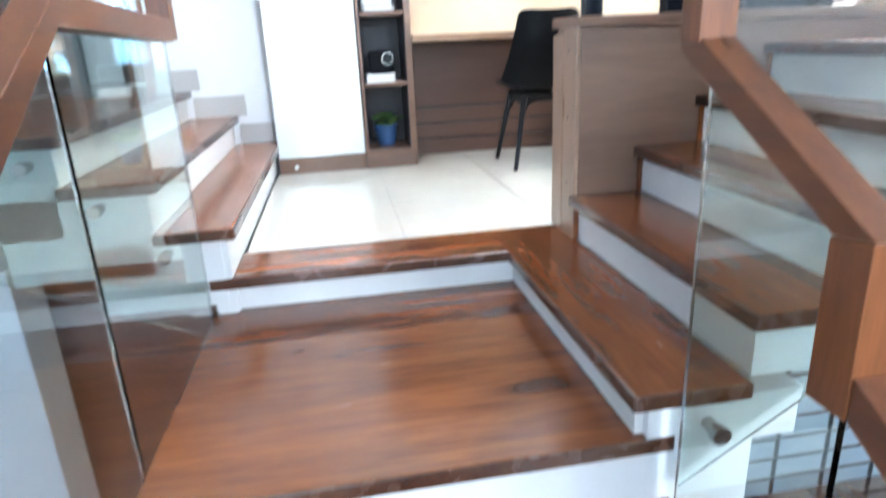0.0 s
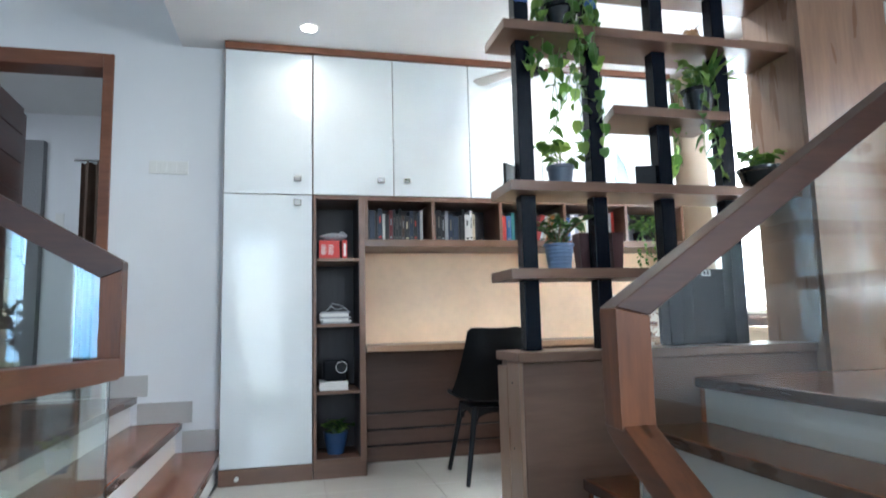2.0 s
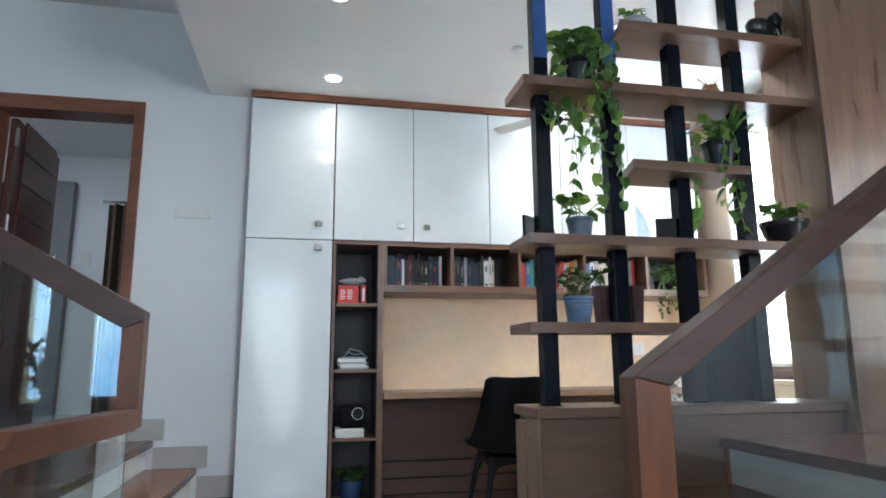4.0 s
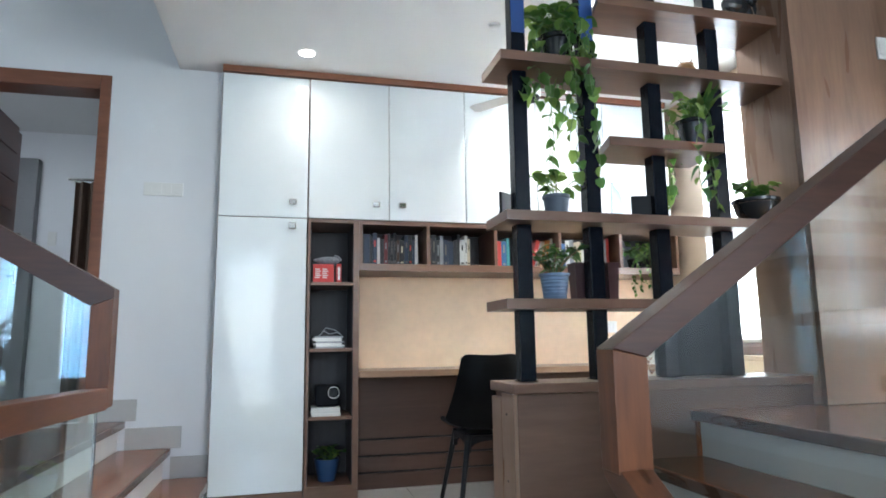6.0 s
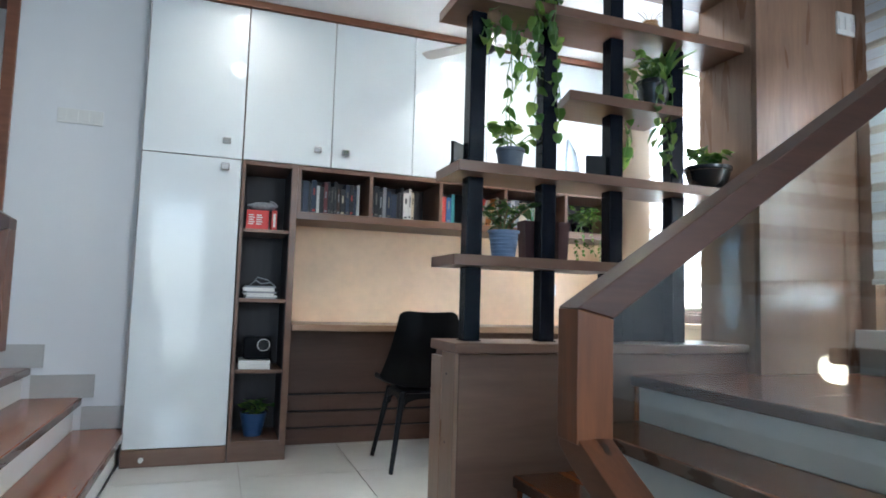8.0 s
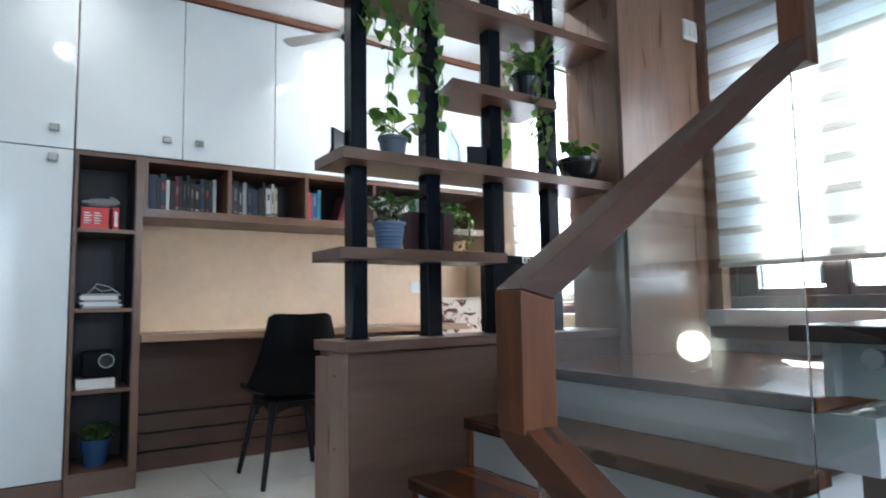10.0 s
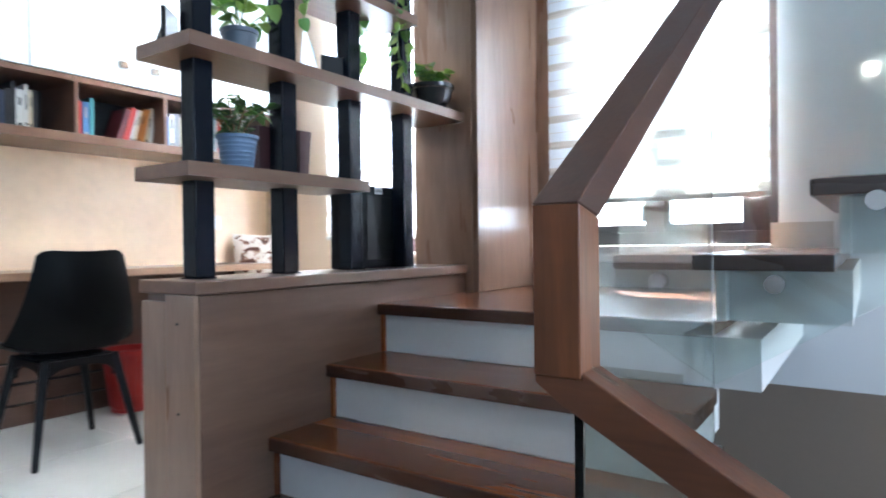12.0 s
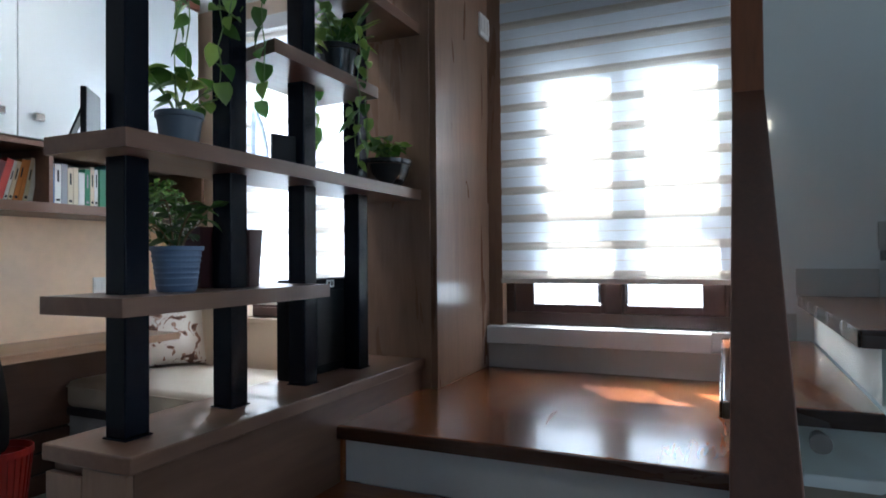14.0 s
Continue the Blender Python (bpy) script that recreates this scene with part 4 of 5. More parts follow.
# ---- chair ----
def chair():
    c = thing("desk_chair", 0.35, 1.475, 0.0, "black moulded shell chair with splayed legs, at the desk", "chair")
    bm = bmesh.new()
    n, k = 16, 24
    rows = []
    for j in range(k + 1):
        t = j / k
        if t < 0.5:
            s = t / 0.5
            y, z = 0.225 - 0.40 * s, 0.45 - 0.02 * math.sin(math.pi * s)
            half = 0.185 + 0.06 * math.sin(math.pi * min(1.0, 0.15 + s * 0.75)) ** 0.7
            side = 0.035 + 0.015 * math.sin(math.pi * s)
        else:
            s = (t - 0.5) / 0.5
            y = -0.175 - 0.075 * s - 0.035 * math.sin(math.pi * s)
            z = 0.45 + 0.405 * s
            half = 0.243 - 0.083 * s ** 0.9
            side = 0.05 * (1 - s) ** 2
        row = []
        for i in range(n + 1):
            u = 2 * i / n - 1
            if t < 0.5:
                p = (half * u, y + 0.02 * s * u * u, z + side * abs(u) ** 3)
            else:
                p = (half * u, y + (0.075 - 0.04 * s) * abs(u) ** 2.4, z + side * abs(u) ** 3 + 0.011 * (u * u - abs(u) ** 9 * 2.4) * s ** 3)
            row.append(bm.verts.new(p))
        rows.append(row)
    for a, b in zip(rows, rows[1:]):
        for i in range(n):
            bm.faces.new((a[i], a[i + 1], b[i + 1], b[i]))
    bmesh.ops.solidify(bm, geom=bm.faces[:], thickness=0.012)
    part("seat_shell", bm, "blackpl", c, smooth=True).matrix_basis = pose(0, 0, 0, 0, 0, -7)
    part("seat_pad", one(-0.17, 0.17, -0.13, 0.2, 0.448, 0.472, 0.012, 3), "blackmat", c, smooth=True)
    part("seat_frame", one(-0.135, 0.135, -0.135, 0.135, 0.385, 0.425, 0.012, 3), "blackpl", c, smooth=True)
    for sx in (-1, 1):
        for sy in (-1, 1):
            leg = bar(bmesh.new(), (sx * 0.208, sy * 0.208, 0.012), (sx * 0.135, sy * 0.135, 0.42), 0.036, 0.036, (0.3, 1, 0), 0.009)
            for v in leg.verts:
                f = 0.66 + 0.34 * min(1.0, v.co.z / 0.4)
                mx, my = sx * (0.21 - 0.179 * v.co.z), sy * (0.21 - 0.179 * v.co.z)
                v.co.x, v.co.y = mx + (v.co.x - mx) * f, my + (v.co.y - my) * f
            for v in leg.verts:
                v.co.z = max(v.co.z, 0.0)
            part("leg", leg, "blackpl", c, smooth=True)
    for a in range(4):
        arch = [(-0.13, 0.415), (0.13, 0.415), (0.145, 0.33)] + [(0.128 * math.cos(radians(d)), 0.325 + 0.062 * math.sin(radians(d)) ** 0.6) for d in range(0, 181, 12)] + [(-0.145, 0.33)]
        ob = part("apron", prism(bmesh.new(), arch, "y", -0.152, -0.132), "blackpl", c)
        ob.matrix_basis = pose(0, 0, 0, 0, 0, 90 * a)


chair()


# ---- divider: posts and shelves ----
def divider_shelf(x0, x1, z):
    s = thing("divider_shelf", x0, 0.0, z, "brown laminate shelf board running between black posts", "shelf", "shelves of the room divider")
    part("board", prism(bmesh.new(), [(0.001, 0.026), (x1 - x0, 0.026), (x1 - x0, 0.264), (0.001 if x0 < 0.1 else 0.06, 0.264)], "z", -0.036, 0.0), "lam", s)
    part("edge_band", one(0.0, x1 - x0, 0.0245, 0.0258, -0.0362, 0.0002), "lam", s)
    part("edge_band", one(0.06, x1 - x0, 0.2642, 0.2655, -0.0362, 0.0002), "lam", s)
    if x0 < 0.1:
        part("edge_band", one(-0.0005, 0.0008, 0.026, 0.264, -0.0362, 0.0002), "lam", s)


def post(x, film):
    p = thing("divider_post", x, 0.147, 0.78, "black square steel post from the half wall to the ceiling", "post", "posts of the room divider")
    part("tube", one(-0.03, 0.03, -0.03, 0.03, 0.004, 1.849, 0.003), "black", p)
    # thin sheet that paints the sky's reflection on the post's upper front
    if film:
        part("film", one(-0.0285, 0.0285, -0.031, -0.0301, 1.37, 1.848), "bluesheen", p, "painted blue sky reflection")
    part("foot_plate", one(-0.034, 0.034, -0.034, 0.034, 0.0, 0.0038, 0.001), "black", p)


for x0, x1, z in ((-0.008, 0.665, 1.08), (0.0, 1.258, 1.405), (0.43, 0.945, 1.712), (-0.006, 1.258, 2.025), (0.41, 1.258, 2.30)):
    divider_shelf(x0, x1, z)
for x in (0.102, 0.402, 0.701, 0.998):
    post(x, x < 0.42)


# ---- plants ----
def leaf_mesh(name, length, width, heart, mat, seg=5, droop=0.25):
    bm = bmesh.new()
    mid, lo, hi = [], [], []
    for i in range(seg + 1):
        t = i / seg
        w = width * (math.sin(math.pi * t ** 0.7) ** 0.8 if heart else math.sin(math.pi * t ** 0.85))
        if i == 0 or i == seg:
            w = 0
        back = -0.12 * length if heart and i == 1 else 0
        z = -droop * length * t * t
        mid.append(bm.verts.new((length * t, 0, z)))
        lo.append(bm.verts.new((length * t + back, -w / 2, z + 0.18 * w)))
        hi.append(bm.verts.new((length * t + back, w / 2, z + 0.18 * w)))
    for i in range(seg):
        for a, s in ((lo, 1), (hi, -1)):
            q = [mid[i], mid[i + 1], a[i + 1], a[i]]
            q = q if s < 0 else q[::-1]
            bm.faces.new(q)
    bmesh.ops.remove_doubles(bm, verts=bm.verts, dist=1e-5)
    for f in bm.faces:
        f.smooth = True
    me = bpy.data.meshes.new(name)
    bm.to_mesh(me)
    bm.free()
    me.materials.append(M[mat])
    return me


LEAF = {
    "heart": [leaf_mesh("leaf", 0.062, 0.052, True, "leaf"), leaf_mesh("leaf", 0.048, 0.042, True, "leaf", droop=0.4), leaf_mesh("leaf", 0.055, 0.046, True, "leafpale")],
    "pale": [leaf_mesh("leaf", 0.05, 0.04, True, "leafpale"), leaf_mesh("leaf", 0.06, 0.05, True, "leaf"), leaf_mesh("leaf", 0.045, 0.04, True, "leafpale", droop=0.1)],
    "small": [leaf_mesh("leaf", 0.032, 0.024, False, "leafpale"), leaf_mesh("leaf", 0.04, 0.026, False, "leaf")],
    "long": [leaf_mesh("leaf", 0.13, 0.022, False, "leafpale", 7, 0.5), leaf_mesh("leaf", 0.11, 0.026, False, "leaf", 7, 0.35)],
    "dark": [leaf_mesh("leaf", 0.07, 0.045, False, "leafdark"), leaf_mesh("leaf", 0.05, 0.03, False, "leaf")],
    "blade": [leaf_mesh("leaf", 0.34, 0.05, False, "leafdark", 8, 0.35), leaf_mesh("leaf", 0.26, 0.045, False, "leafdark", 8, 0.2)],
}


def put_leaf(parent, kind, p, yaw, pitch, roll, k, r):
    ob = new("leaf", r.choice(LEAF[kind]))
    ob.parent = parent
    ob.matrix_basis = Matrix.LocRotScale(Vector(p), Euler((radians(roll), radians(-pitch), radians(yaw))), Vector((k, k, k)))
    return ob


def foliage(plant, r, base, n, reach, rise, kind, size=1.0, stem="stem", width=0.0022):
    """Upright stems from the soil with leaves along them."""
    for pts in stem_lines(r, base, n, reach, rise):
        f = part("stem", tube(bmesh.new(), pts, width, 5), stem, plant)
        for q in range(1, len(pts)):
            for _ in range(1 + (q == len(pts) - 1) * 2):
                a = r.uniform(0, 360)
                put_leaf(f, kind, pts[q], a, r.uniform(-30, 40), r.uniform(-25, 25), size * r.uniform(0.7, 1.2), r)


def stem_lines(r, base, n, reach, rise):
    lines = []
    for i in range(n):
        a = TAU * (i + r.random()) / n
        d = reach * r.uniform(0.3, 1)
        h = rise * r.uniform(0.5, 1)
        pts = [Vector(base) + Vector((math.cos(a) * d * t ** 1.3 + 0.01 * math.cos(a), math.sin(a) * d * t ** 1.3 * 0.8, h * t * (1.35 - 0.35 * t))) for t in (0, 0.35, 0.7, 1)]
        lines.append(pts)
    return lines


def vines(plant, r, base, n, drop, spread, kind, size=1.0, step=0.04, first=0.05):
    """Trailing stems that hang over the rim, with heart-shaped leaves."""
    all_pts = []
    for i in range(n):
        a = TAU * (i + 0.6 * r.random()) / n
        ca, sa = math.cos(a) * spread, math.sin(a) * 0.09
        L = drop * r.uniform(0.45, 1)
        pts = [Vector(base) + Vector((ca * 0.25, sa * 0.3, 0.02)), Vector(base) + Vector((ca * 0.7, sa * 0.8, first)), Vector(base) + Vector((ca, sa, 0.0))]
        z = 0.0
        x, y = ca, sa
        while z > -L:
            z -= step
            x += r.uniform(-0.014, 0.014)
            y += r.uniform(-0.006, 0.006)
            pts.append(Vector(base) + Vector((x, y, z)))
        all_pts.append(pts)
    for pts in all_pts:
        f = part("vine", tube(bmesh.new(), pts, 0.0016, 5), "stem", plant)
        for p in pts[1:]:
            put_leaf(f, kind, p, r.uniform(0, 360), r.uniform(-75, -10), r.uniform(-40, 40), size * r.uniform(0.65, 1.15), r)


def pot(plant, prof, mat, soil_r, soil_z, square=0.0, label=""):
    p = part("pot", lathe(bmesh.new(), prof, 32, square=square), mat, plant, label, smooth=square == 0)
    part("soil", lathe(bmesh.new(), [(soil_r, soil_z - 0.01), (soil_r, soil_z), (soil_r * 0.5, soil_z + 0.004)], 20, square=square), "soil", plant)
    return p


def plant_at(x, y, z, label, rz=0):
    return thing("potted_plant", x, y, z, label, "potted plant", rz=rz)


r = random.Random(11)
p = plant_at(0.23, 0.145, 1.08, "leafy dark plant in a ribbed blue-grey pot on the divider")
pot(p, [(0.04, 0), (0.043, 0.004), (0.054, 0.092), (0.059, 0.094), (0.06, 0.103), (0.054, 0.103), (0.05, 0.09), (0.044, 0.084)], "blue", 0.049, 0.09)
for i in range(6):
    up = 0.01 + 0.0135 * i + r.uniform(-0.002, 0.002)
    out = r.uniform(0.0005, 0.0017)
    part("rib", lathe(bmesh.new(), [(0.0432 + 0.0018 * i, up), (0.0445 + out + 0.0018 * i, up + 0.0045), (0.0442 + 0.0018 * i, up + 0.01)], 32), "blue", p)
foliage(p, r, (0, 0, 0.09), 9, 0.1, 0.12, "dark", 0.9, "stemdry")
foliage(p, r, (0, 0, 0.09), 6, 0.07, 0.13, "small", 0.9)

florets = bmesh.new()
for i in range(60):
    a, d = r.uniform(0, TAU), r.uniform(0.01, 0.075)
    bmesh.ops.create_icosphere(florets, subdivisions=1, radius=r.uniform(0.0018, 0.0034), matrix=Matrix.Translation((math.cos(a) * d, math.sin(a) * d, r.uniform(0.125, 0.2))))
tagged(part("floret", florets, "paper", p, "tiny cream florets"), kind="stuff")

p = thing("planter", 0.37, 0.215, 1.08, "empty tall dark maroon square planter behind a divider post", "planter")
part("body", lathe(bmesh.new(), [(0.032, 0), (0.042, 0.155), (0.038, 0.155), (0.028, 0.02)], 32, square=0.9), "maroon", p)
p = thing("planter", 0.473, 0.15, 1.08, "narrow dark maroon square planter on the lowest divider shelf", "planter")
part("body", lathe(bmesh.new(), [(0.022, 0), (0.03, 0.15), (0.026, 0.15), (0.018, 0.02)], 32, square=0.9), "maroon", p)

p = plant_at(0.262, 0.17, 1.405, "light-leaved pothos in a slate blue pot on the divider")
pot(p, [(0.04, 0), (0.051, 0.08), (0.055, 0.082), (0.055, 0.094), (0.049, 0.094), (0.045, 0.078)], "bluegrey", 0.046, 0.08)
foliage(p, r, (0, 0, 0.08), 7, 0.12, 0.12, "pale", 0.95)

p = plant_at(1.15, 0.115, 1.405, "bushy pothos in a wide black bowl on the divider shelf")
pot(p, [(0.045, 0), (0.055, 0.004), (0.08, 0.045), (0.09, 0.085), (0.096, 0.087), (0.096, 0.1), (0.087, 0.1), (0.08, 0.08)], "blackpot", 0.09, 0.09)
foliage(p, r, (0, 0, 0.09), 12, 0.09, 0.09, "pale", 0.8)

p = plant_at(0.91, 0.16, 1.712, "trailing pothos in a black pot on a terracotta saucer")
part("saucer", lathe(bmesh.new(), [(0.055, 0), (0.07, 0.022), (0.064, 0.022), (0.052, 0.006)], 28), "terra", p, smooth=True)
pot(p, [(0.05, 0.008), (0.07, 0.12), (0.076, 0.122), (0.076, 0.138), (0.066, 0.138), (0.06, 0.11)], "blackpot", 0.062, 0.12)
foliage(p, r, (0.0, 0, 0.12), 9, 0.13, 0.14, "pale", 1.0)
f = part("stem", rod(bmesh.new(), (0.05, 0, 0.12), (0.05, 0, 0.17), 0.004), "stem", p)
for i in range(16):
    put_leaf(f, "long", (0.05, 0, 0.14 + 0.03 * r.random()), r.uniform(0, 360), r.uniform(30, 75), 0, r.uniform(1.0, 1.5), r)
vines(p, r, (-0.06, -0.05, 0.12), 5, 0.42, 0.09, "pale", 1.0, 0.045)

p = plant_at(0.28, 0.15, 2.025, "large pothos with long trailing vines in a black pot")
pot(p, [(0.05, 0), (0.07, 0.11), (0.078, 0.112), (0.078, 0.13), (0.068, 0.13), (0.06, 0.1)], "blackpot", 0.063, 0.115)
foliage(p, r, (0, 0, 0.12), 16, 0.13, 0.14, "heart", 1.15)
vines(p, r, (0.0, -0.03, 0.12), 9, 0.34, 0.12, "heart", 1.1, 0.036)
vines(p, r, (0.09, -0.06, 0.1), 3, 0.6, 0.05, "heart", 1.0, 0.045)
vines(p, r, (-0.03, -0.06, 0.1), 3, 0.66, 0.05, "heart", 0.9, 0.06)

p = plant_at(0.545, 0.15, 2.30, "small plant in a squat grey pot on the top shelf")
pot(p, [(0.04, 0), (0.075, 0.025), (0.078, 0.05), (0.055, 0.075), (0.05, 0.075), (0.045, 0.06)], "greypot", 0.045, 0.065)
foliage(p, r, (0, 0, 0.065), 5, 0.05, 0.08, "small", 1.1)

p = plant_at(1.66, 1.93, 1.4152, "small-leaved trailing plant in a dark pot on the wall shelf")
pot(p, [(0.04, 0), (0.055, 0.08), (0.05, 0.08), (0.045, 0.06)], "blackpot", 0.046, 0.065)
foliage(p, r, (0, -0.06, 0.06), 24, 0.15, 0.12, "small", 1.05)
vines(p, r, (0.0, -0.17, 0.06), 8, 0.22, 0.1, "small", 0.85, 0.026)

p = plant_at(-0.52, 1.9, 0.1121, "small green plant in a deep blue pot in the open bookcase")
pot(p, [(0.05, 0), (0.07, 0.1), (0.075, 0.13), (0.068, 0.13), (0.06, 0.1)], "blue2", 0.064, 0.115)
foliage(p, r, (0, 0, 0.11), 12, 0.09, 0.09, "small", 1.2)


def statue(name, x, y, z, label, category, blobs, mat, rz=0):
    """A figurine as ONE plain mesh."""
    bm = bmesh.new()
    for (bx, by, bz), (sx, sy, sz), tilt in blobs:
        m = Matrix.Translation((bx, by, bz)) @ Matrix.Rotation(radians(tilt), 4, "Y") @ Matrix.Diagonal((sx, sy, sz, 1))
        bmesh.ops.create_uvsphere(bm, u_segments=14, v_segments=9, radius=1, matrix=m)
    ob = finish(name, bm, mat, smooth=True, at=pose(x, y, z, 0, 0, rz))
    m = ob.modifiers.new("fuse", "REMESH")
    m.mode, m.voxel_size, m.use_smooth_shade = "VOXEL", 0.0025, True
    return tagged(ob, label, category)


statue("elephant_figurine", 1.16, 0.14, 2.3, "polished black elephant figurine on the top divider shelf", "figurine", [
    ((0, 0, 0.1), (0.075, 0.04, 0.05), 10), ((-0.045, 0.02, 0.04), (0.017, 0.017, 0.045), 0), ((-0.045, -0.02, 0.04), (0.017, 0.017, 0.045), 0),
    ((0.045, 0.02, 0.045), (0.017, 0.017, 0.05), 0), ((0.05, -0.02, 0.045), (0.017, 0.017, 0.05), 0), ((0.075, 0, 0.145), (0.035, 0.03, 0.035), 0),
    ((0.06, 0.03, 0.14), (0.02, 0.008, 0.032), 0), ((0.06, -0.03, 0.14), (0.02, 0.008, 0.032), 0), ((0.105, 0, 0.095), (0.011, 0.011, 0.045), -15), ((0.118, 0, 0.045), (0.009, 0.009, 0.04), 5)], "blackpot")
statue("elephant_figurine", 0.93, 0.14, 2.3, "tiny black elephant figurine on the top divider shelf", "figurine", [
    ((0, 0, 0.025), (0.025, 0.013, 0.016), 0), ((-0.014, 0, 0.01), (0.005, 0.01, 0.011), 0), ((0.014, 0, 0.01), (0.005, 0.01, 0.011), 0), ((0.026, 0, 0.033), (0.012, 0.01, 0.011), 0), ((0.036, 0, 0.02), (0.004, 0.004, 0.014), -20)], "blackpot")
p = thing("glazed_vase", 0.885, 0.15, 2.025, "small round amber and black glazed vase with dry twigs", "vase")
part("body", lathe(bmesh.new(), [(0.02, 0), (0.042, 0.02), (0.045, 0.045), (0.03, 0.07), (0.033, 0.078), (0.026, 0.078), (0.02, 0.06)], 28), "amber", p, smooth=True)
for i in range(7):
    a = TAU * i / 7
    part("twig", tube(bmesh.new(), [(0, 0, 0.06), (0.03 * math.cos(a), 0.02 * math.sin(a), 0.1), (0.055 * math.cos(a), 0.04 * math.sin(a), 0.12 - 0.01 * (i % 3))], 0.0016, 5), "stemdry", p)
statue("bird_figurine", 0.80, 0.13, 2.025, "small dark bird figurine beside the vase", "figurine", [((0, 0, 0.018), (0.025, 0.012, 0.014), 20), ((-0.022, 0, 0.033), (0.009, 0.008, 0.008), 0), ((0.028, 0, 0.012), (0.018, 0.004, 0.004), 25)], "blackpot")

p = thing("photo_frame", 0.075, 0.225, 1.405, "small black standing photo frame seen from behind", "picture frame", rz=38)
part("frame", box(bmesh.new(), -0.05, 0.05, -0.006, 0.006, 0.0, 0.108, 0.002), "blackpl", p)
part("stand", bar(bmesh.new(), (0, 0.006, 0.09), (0, 0.04, 0.003), 0.03, 0.004), "blackpl", p)
p = thing("photo_frame", 0.645, 0.16, 1.405, "black standing photo frame on the middle divider shelf", "picture frame", rz=-18)
part("frame", box(bmesh.new(), -0.05, 0.05, -0.006, 0.006, 0.0, 0.108, 0.002), "blackpl", p)
part("stand", bar(bmesh.new(), (0, 0.006, 0.09), (0, 0.05, 0.003), 0.03, 0.004), "blackpl", p)
p = thing("glass_trophy", 0.52, 0.15, 1.405, "slim pointed clear glass ornament", "ornament")
part("blade", prism(bmesh.new(), [(-0.026, 0.012), (0.03, 0.012), (0.026, 0.05), (0.012, 0.1), (-0.022, 0.155), (-0.03, 0.06)], "y", -0.008, 0.008), "crystal", p)
part("base", one(-0.03, 0.03, -0.02, 0.02, 0, 0.012, 0.002), "pane", p)


# ---- things in the open shelf unit ----
def niche_things():
    b = thing("red_box", -0.535, 1.84, 1.2971, "red cardboard box with white lettering bars", "box", rz=-4)
    part("carton", one(-0.085, 0.04, -0.04, 0.05, 0.0, 0.115, 0.002), "red", b)
    for i in range(5):
        part("print_bar", one(-0.072, -0.045 + 0.008 * (i % 2), -0.0415, -0.0402, 0.03 + 0.013 * i, 0.036 + 0.013 * i), "white", b)
        part("print_bar", one(-0.028, 0.0 + 0.006 * (i % 2), -0.0415, -0.0402, 0.03 + 0.013 * i, 0.036 + 0.013 * i), "white", b)
    b = thing("book", -0.45, 1.84, 1.2971, "red-covered book with a pale spine title standing beside the red box", "book")
    part("cover", one(-0.03, 0.0, -0.03, 0.1, 0, 0.12, 0.002), "red", b)
    part("title_bar", one(-0.022, -0.008, -0.0315, -0.0303, 0.02, 0.1), "white", b)
    statue("glass_bird", -0.53, 1.85, 1.4125, "pale blue glass bird ornament lying on the red box", "ornament", [((0, 0, 0.028), (0.075, 0.03, 0.026), 0), ((-0.07, 0, 0.03), (0.02, 0.012, 0.01), 0), ((0.06, 0, 0.045), (0.03, 0.01, 0.014), 35)], "greypot")
    for i in range(7):
        b = thing("magazine", -0.525 + rnd.uniform(-0.01, 0.01), 1.87, 0.9001 + 0.0105 * i, "white magazine in a flat pile", "magazine", "papers in the open shelf", rz=rnd.uniform(-5, 5))
        part("page_block", one(-0.085, 0.085, -0.1, 0.12, 0, 0.01, 0.001), "white" if i % 3 else "greypot", b)
    b = thing("sunglasses", -0.52, 1.82, 0.9741, "tangle of a grey cable and sunglasses on the papers", "glasses")
    part("cable", tube(bmesh.new(), [(-0.06, 0, 0.004), (-0.03, -0.02, 0.03), (0.0, 0.0, 0.012), (0.05, -0.02, 0.02), (0.075, 0.0, 0.004), (0.04, 0.03, 0.035), (-0.02, 0.02, 0.05), (-0.05, 0.02, 0.01)], 0.0035), "greypot", b)
    for i in range(3):
        b = thing("magazine", -0.53, 1.87, 0.5031 + 0.016 * i, "thick white booklet in a flat pile", "magazine", "papers in the open shelf", rz=rnd.uniform(-3, 3))
        part("page_block", one(-0.09, 0.08, -0.1, 0.12, 0, 0.0155, 0.001), "white", b)
    b = thing("camera_bag", -0.52, 1.87, 0.5521, "black camera case with a round lens ring", "camera")
    part("case", one(-0.08, 0.07, -0.05, 0.07, 0, 0.13, 0.02, 3), "blackmat", b, smooth=True)
    l = part("lens_ring", rod(bmesh.new(), (0.03, -0.075, 0.085), (0.03, -0.05, 0.085), 0.034, seg=28), "blackpot", b)
    part("ring", lathe(bmesh.new(), [(0.031, 0), (0.036, 0.0), (0.036, 0.005), (0.031, 0.005)], 28, loop=True), "steel", b).matrix_basis = pose(0.03, -0.077, 0.085, -90)


niche_things()


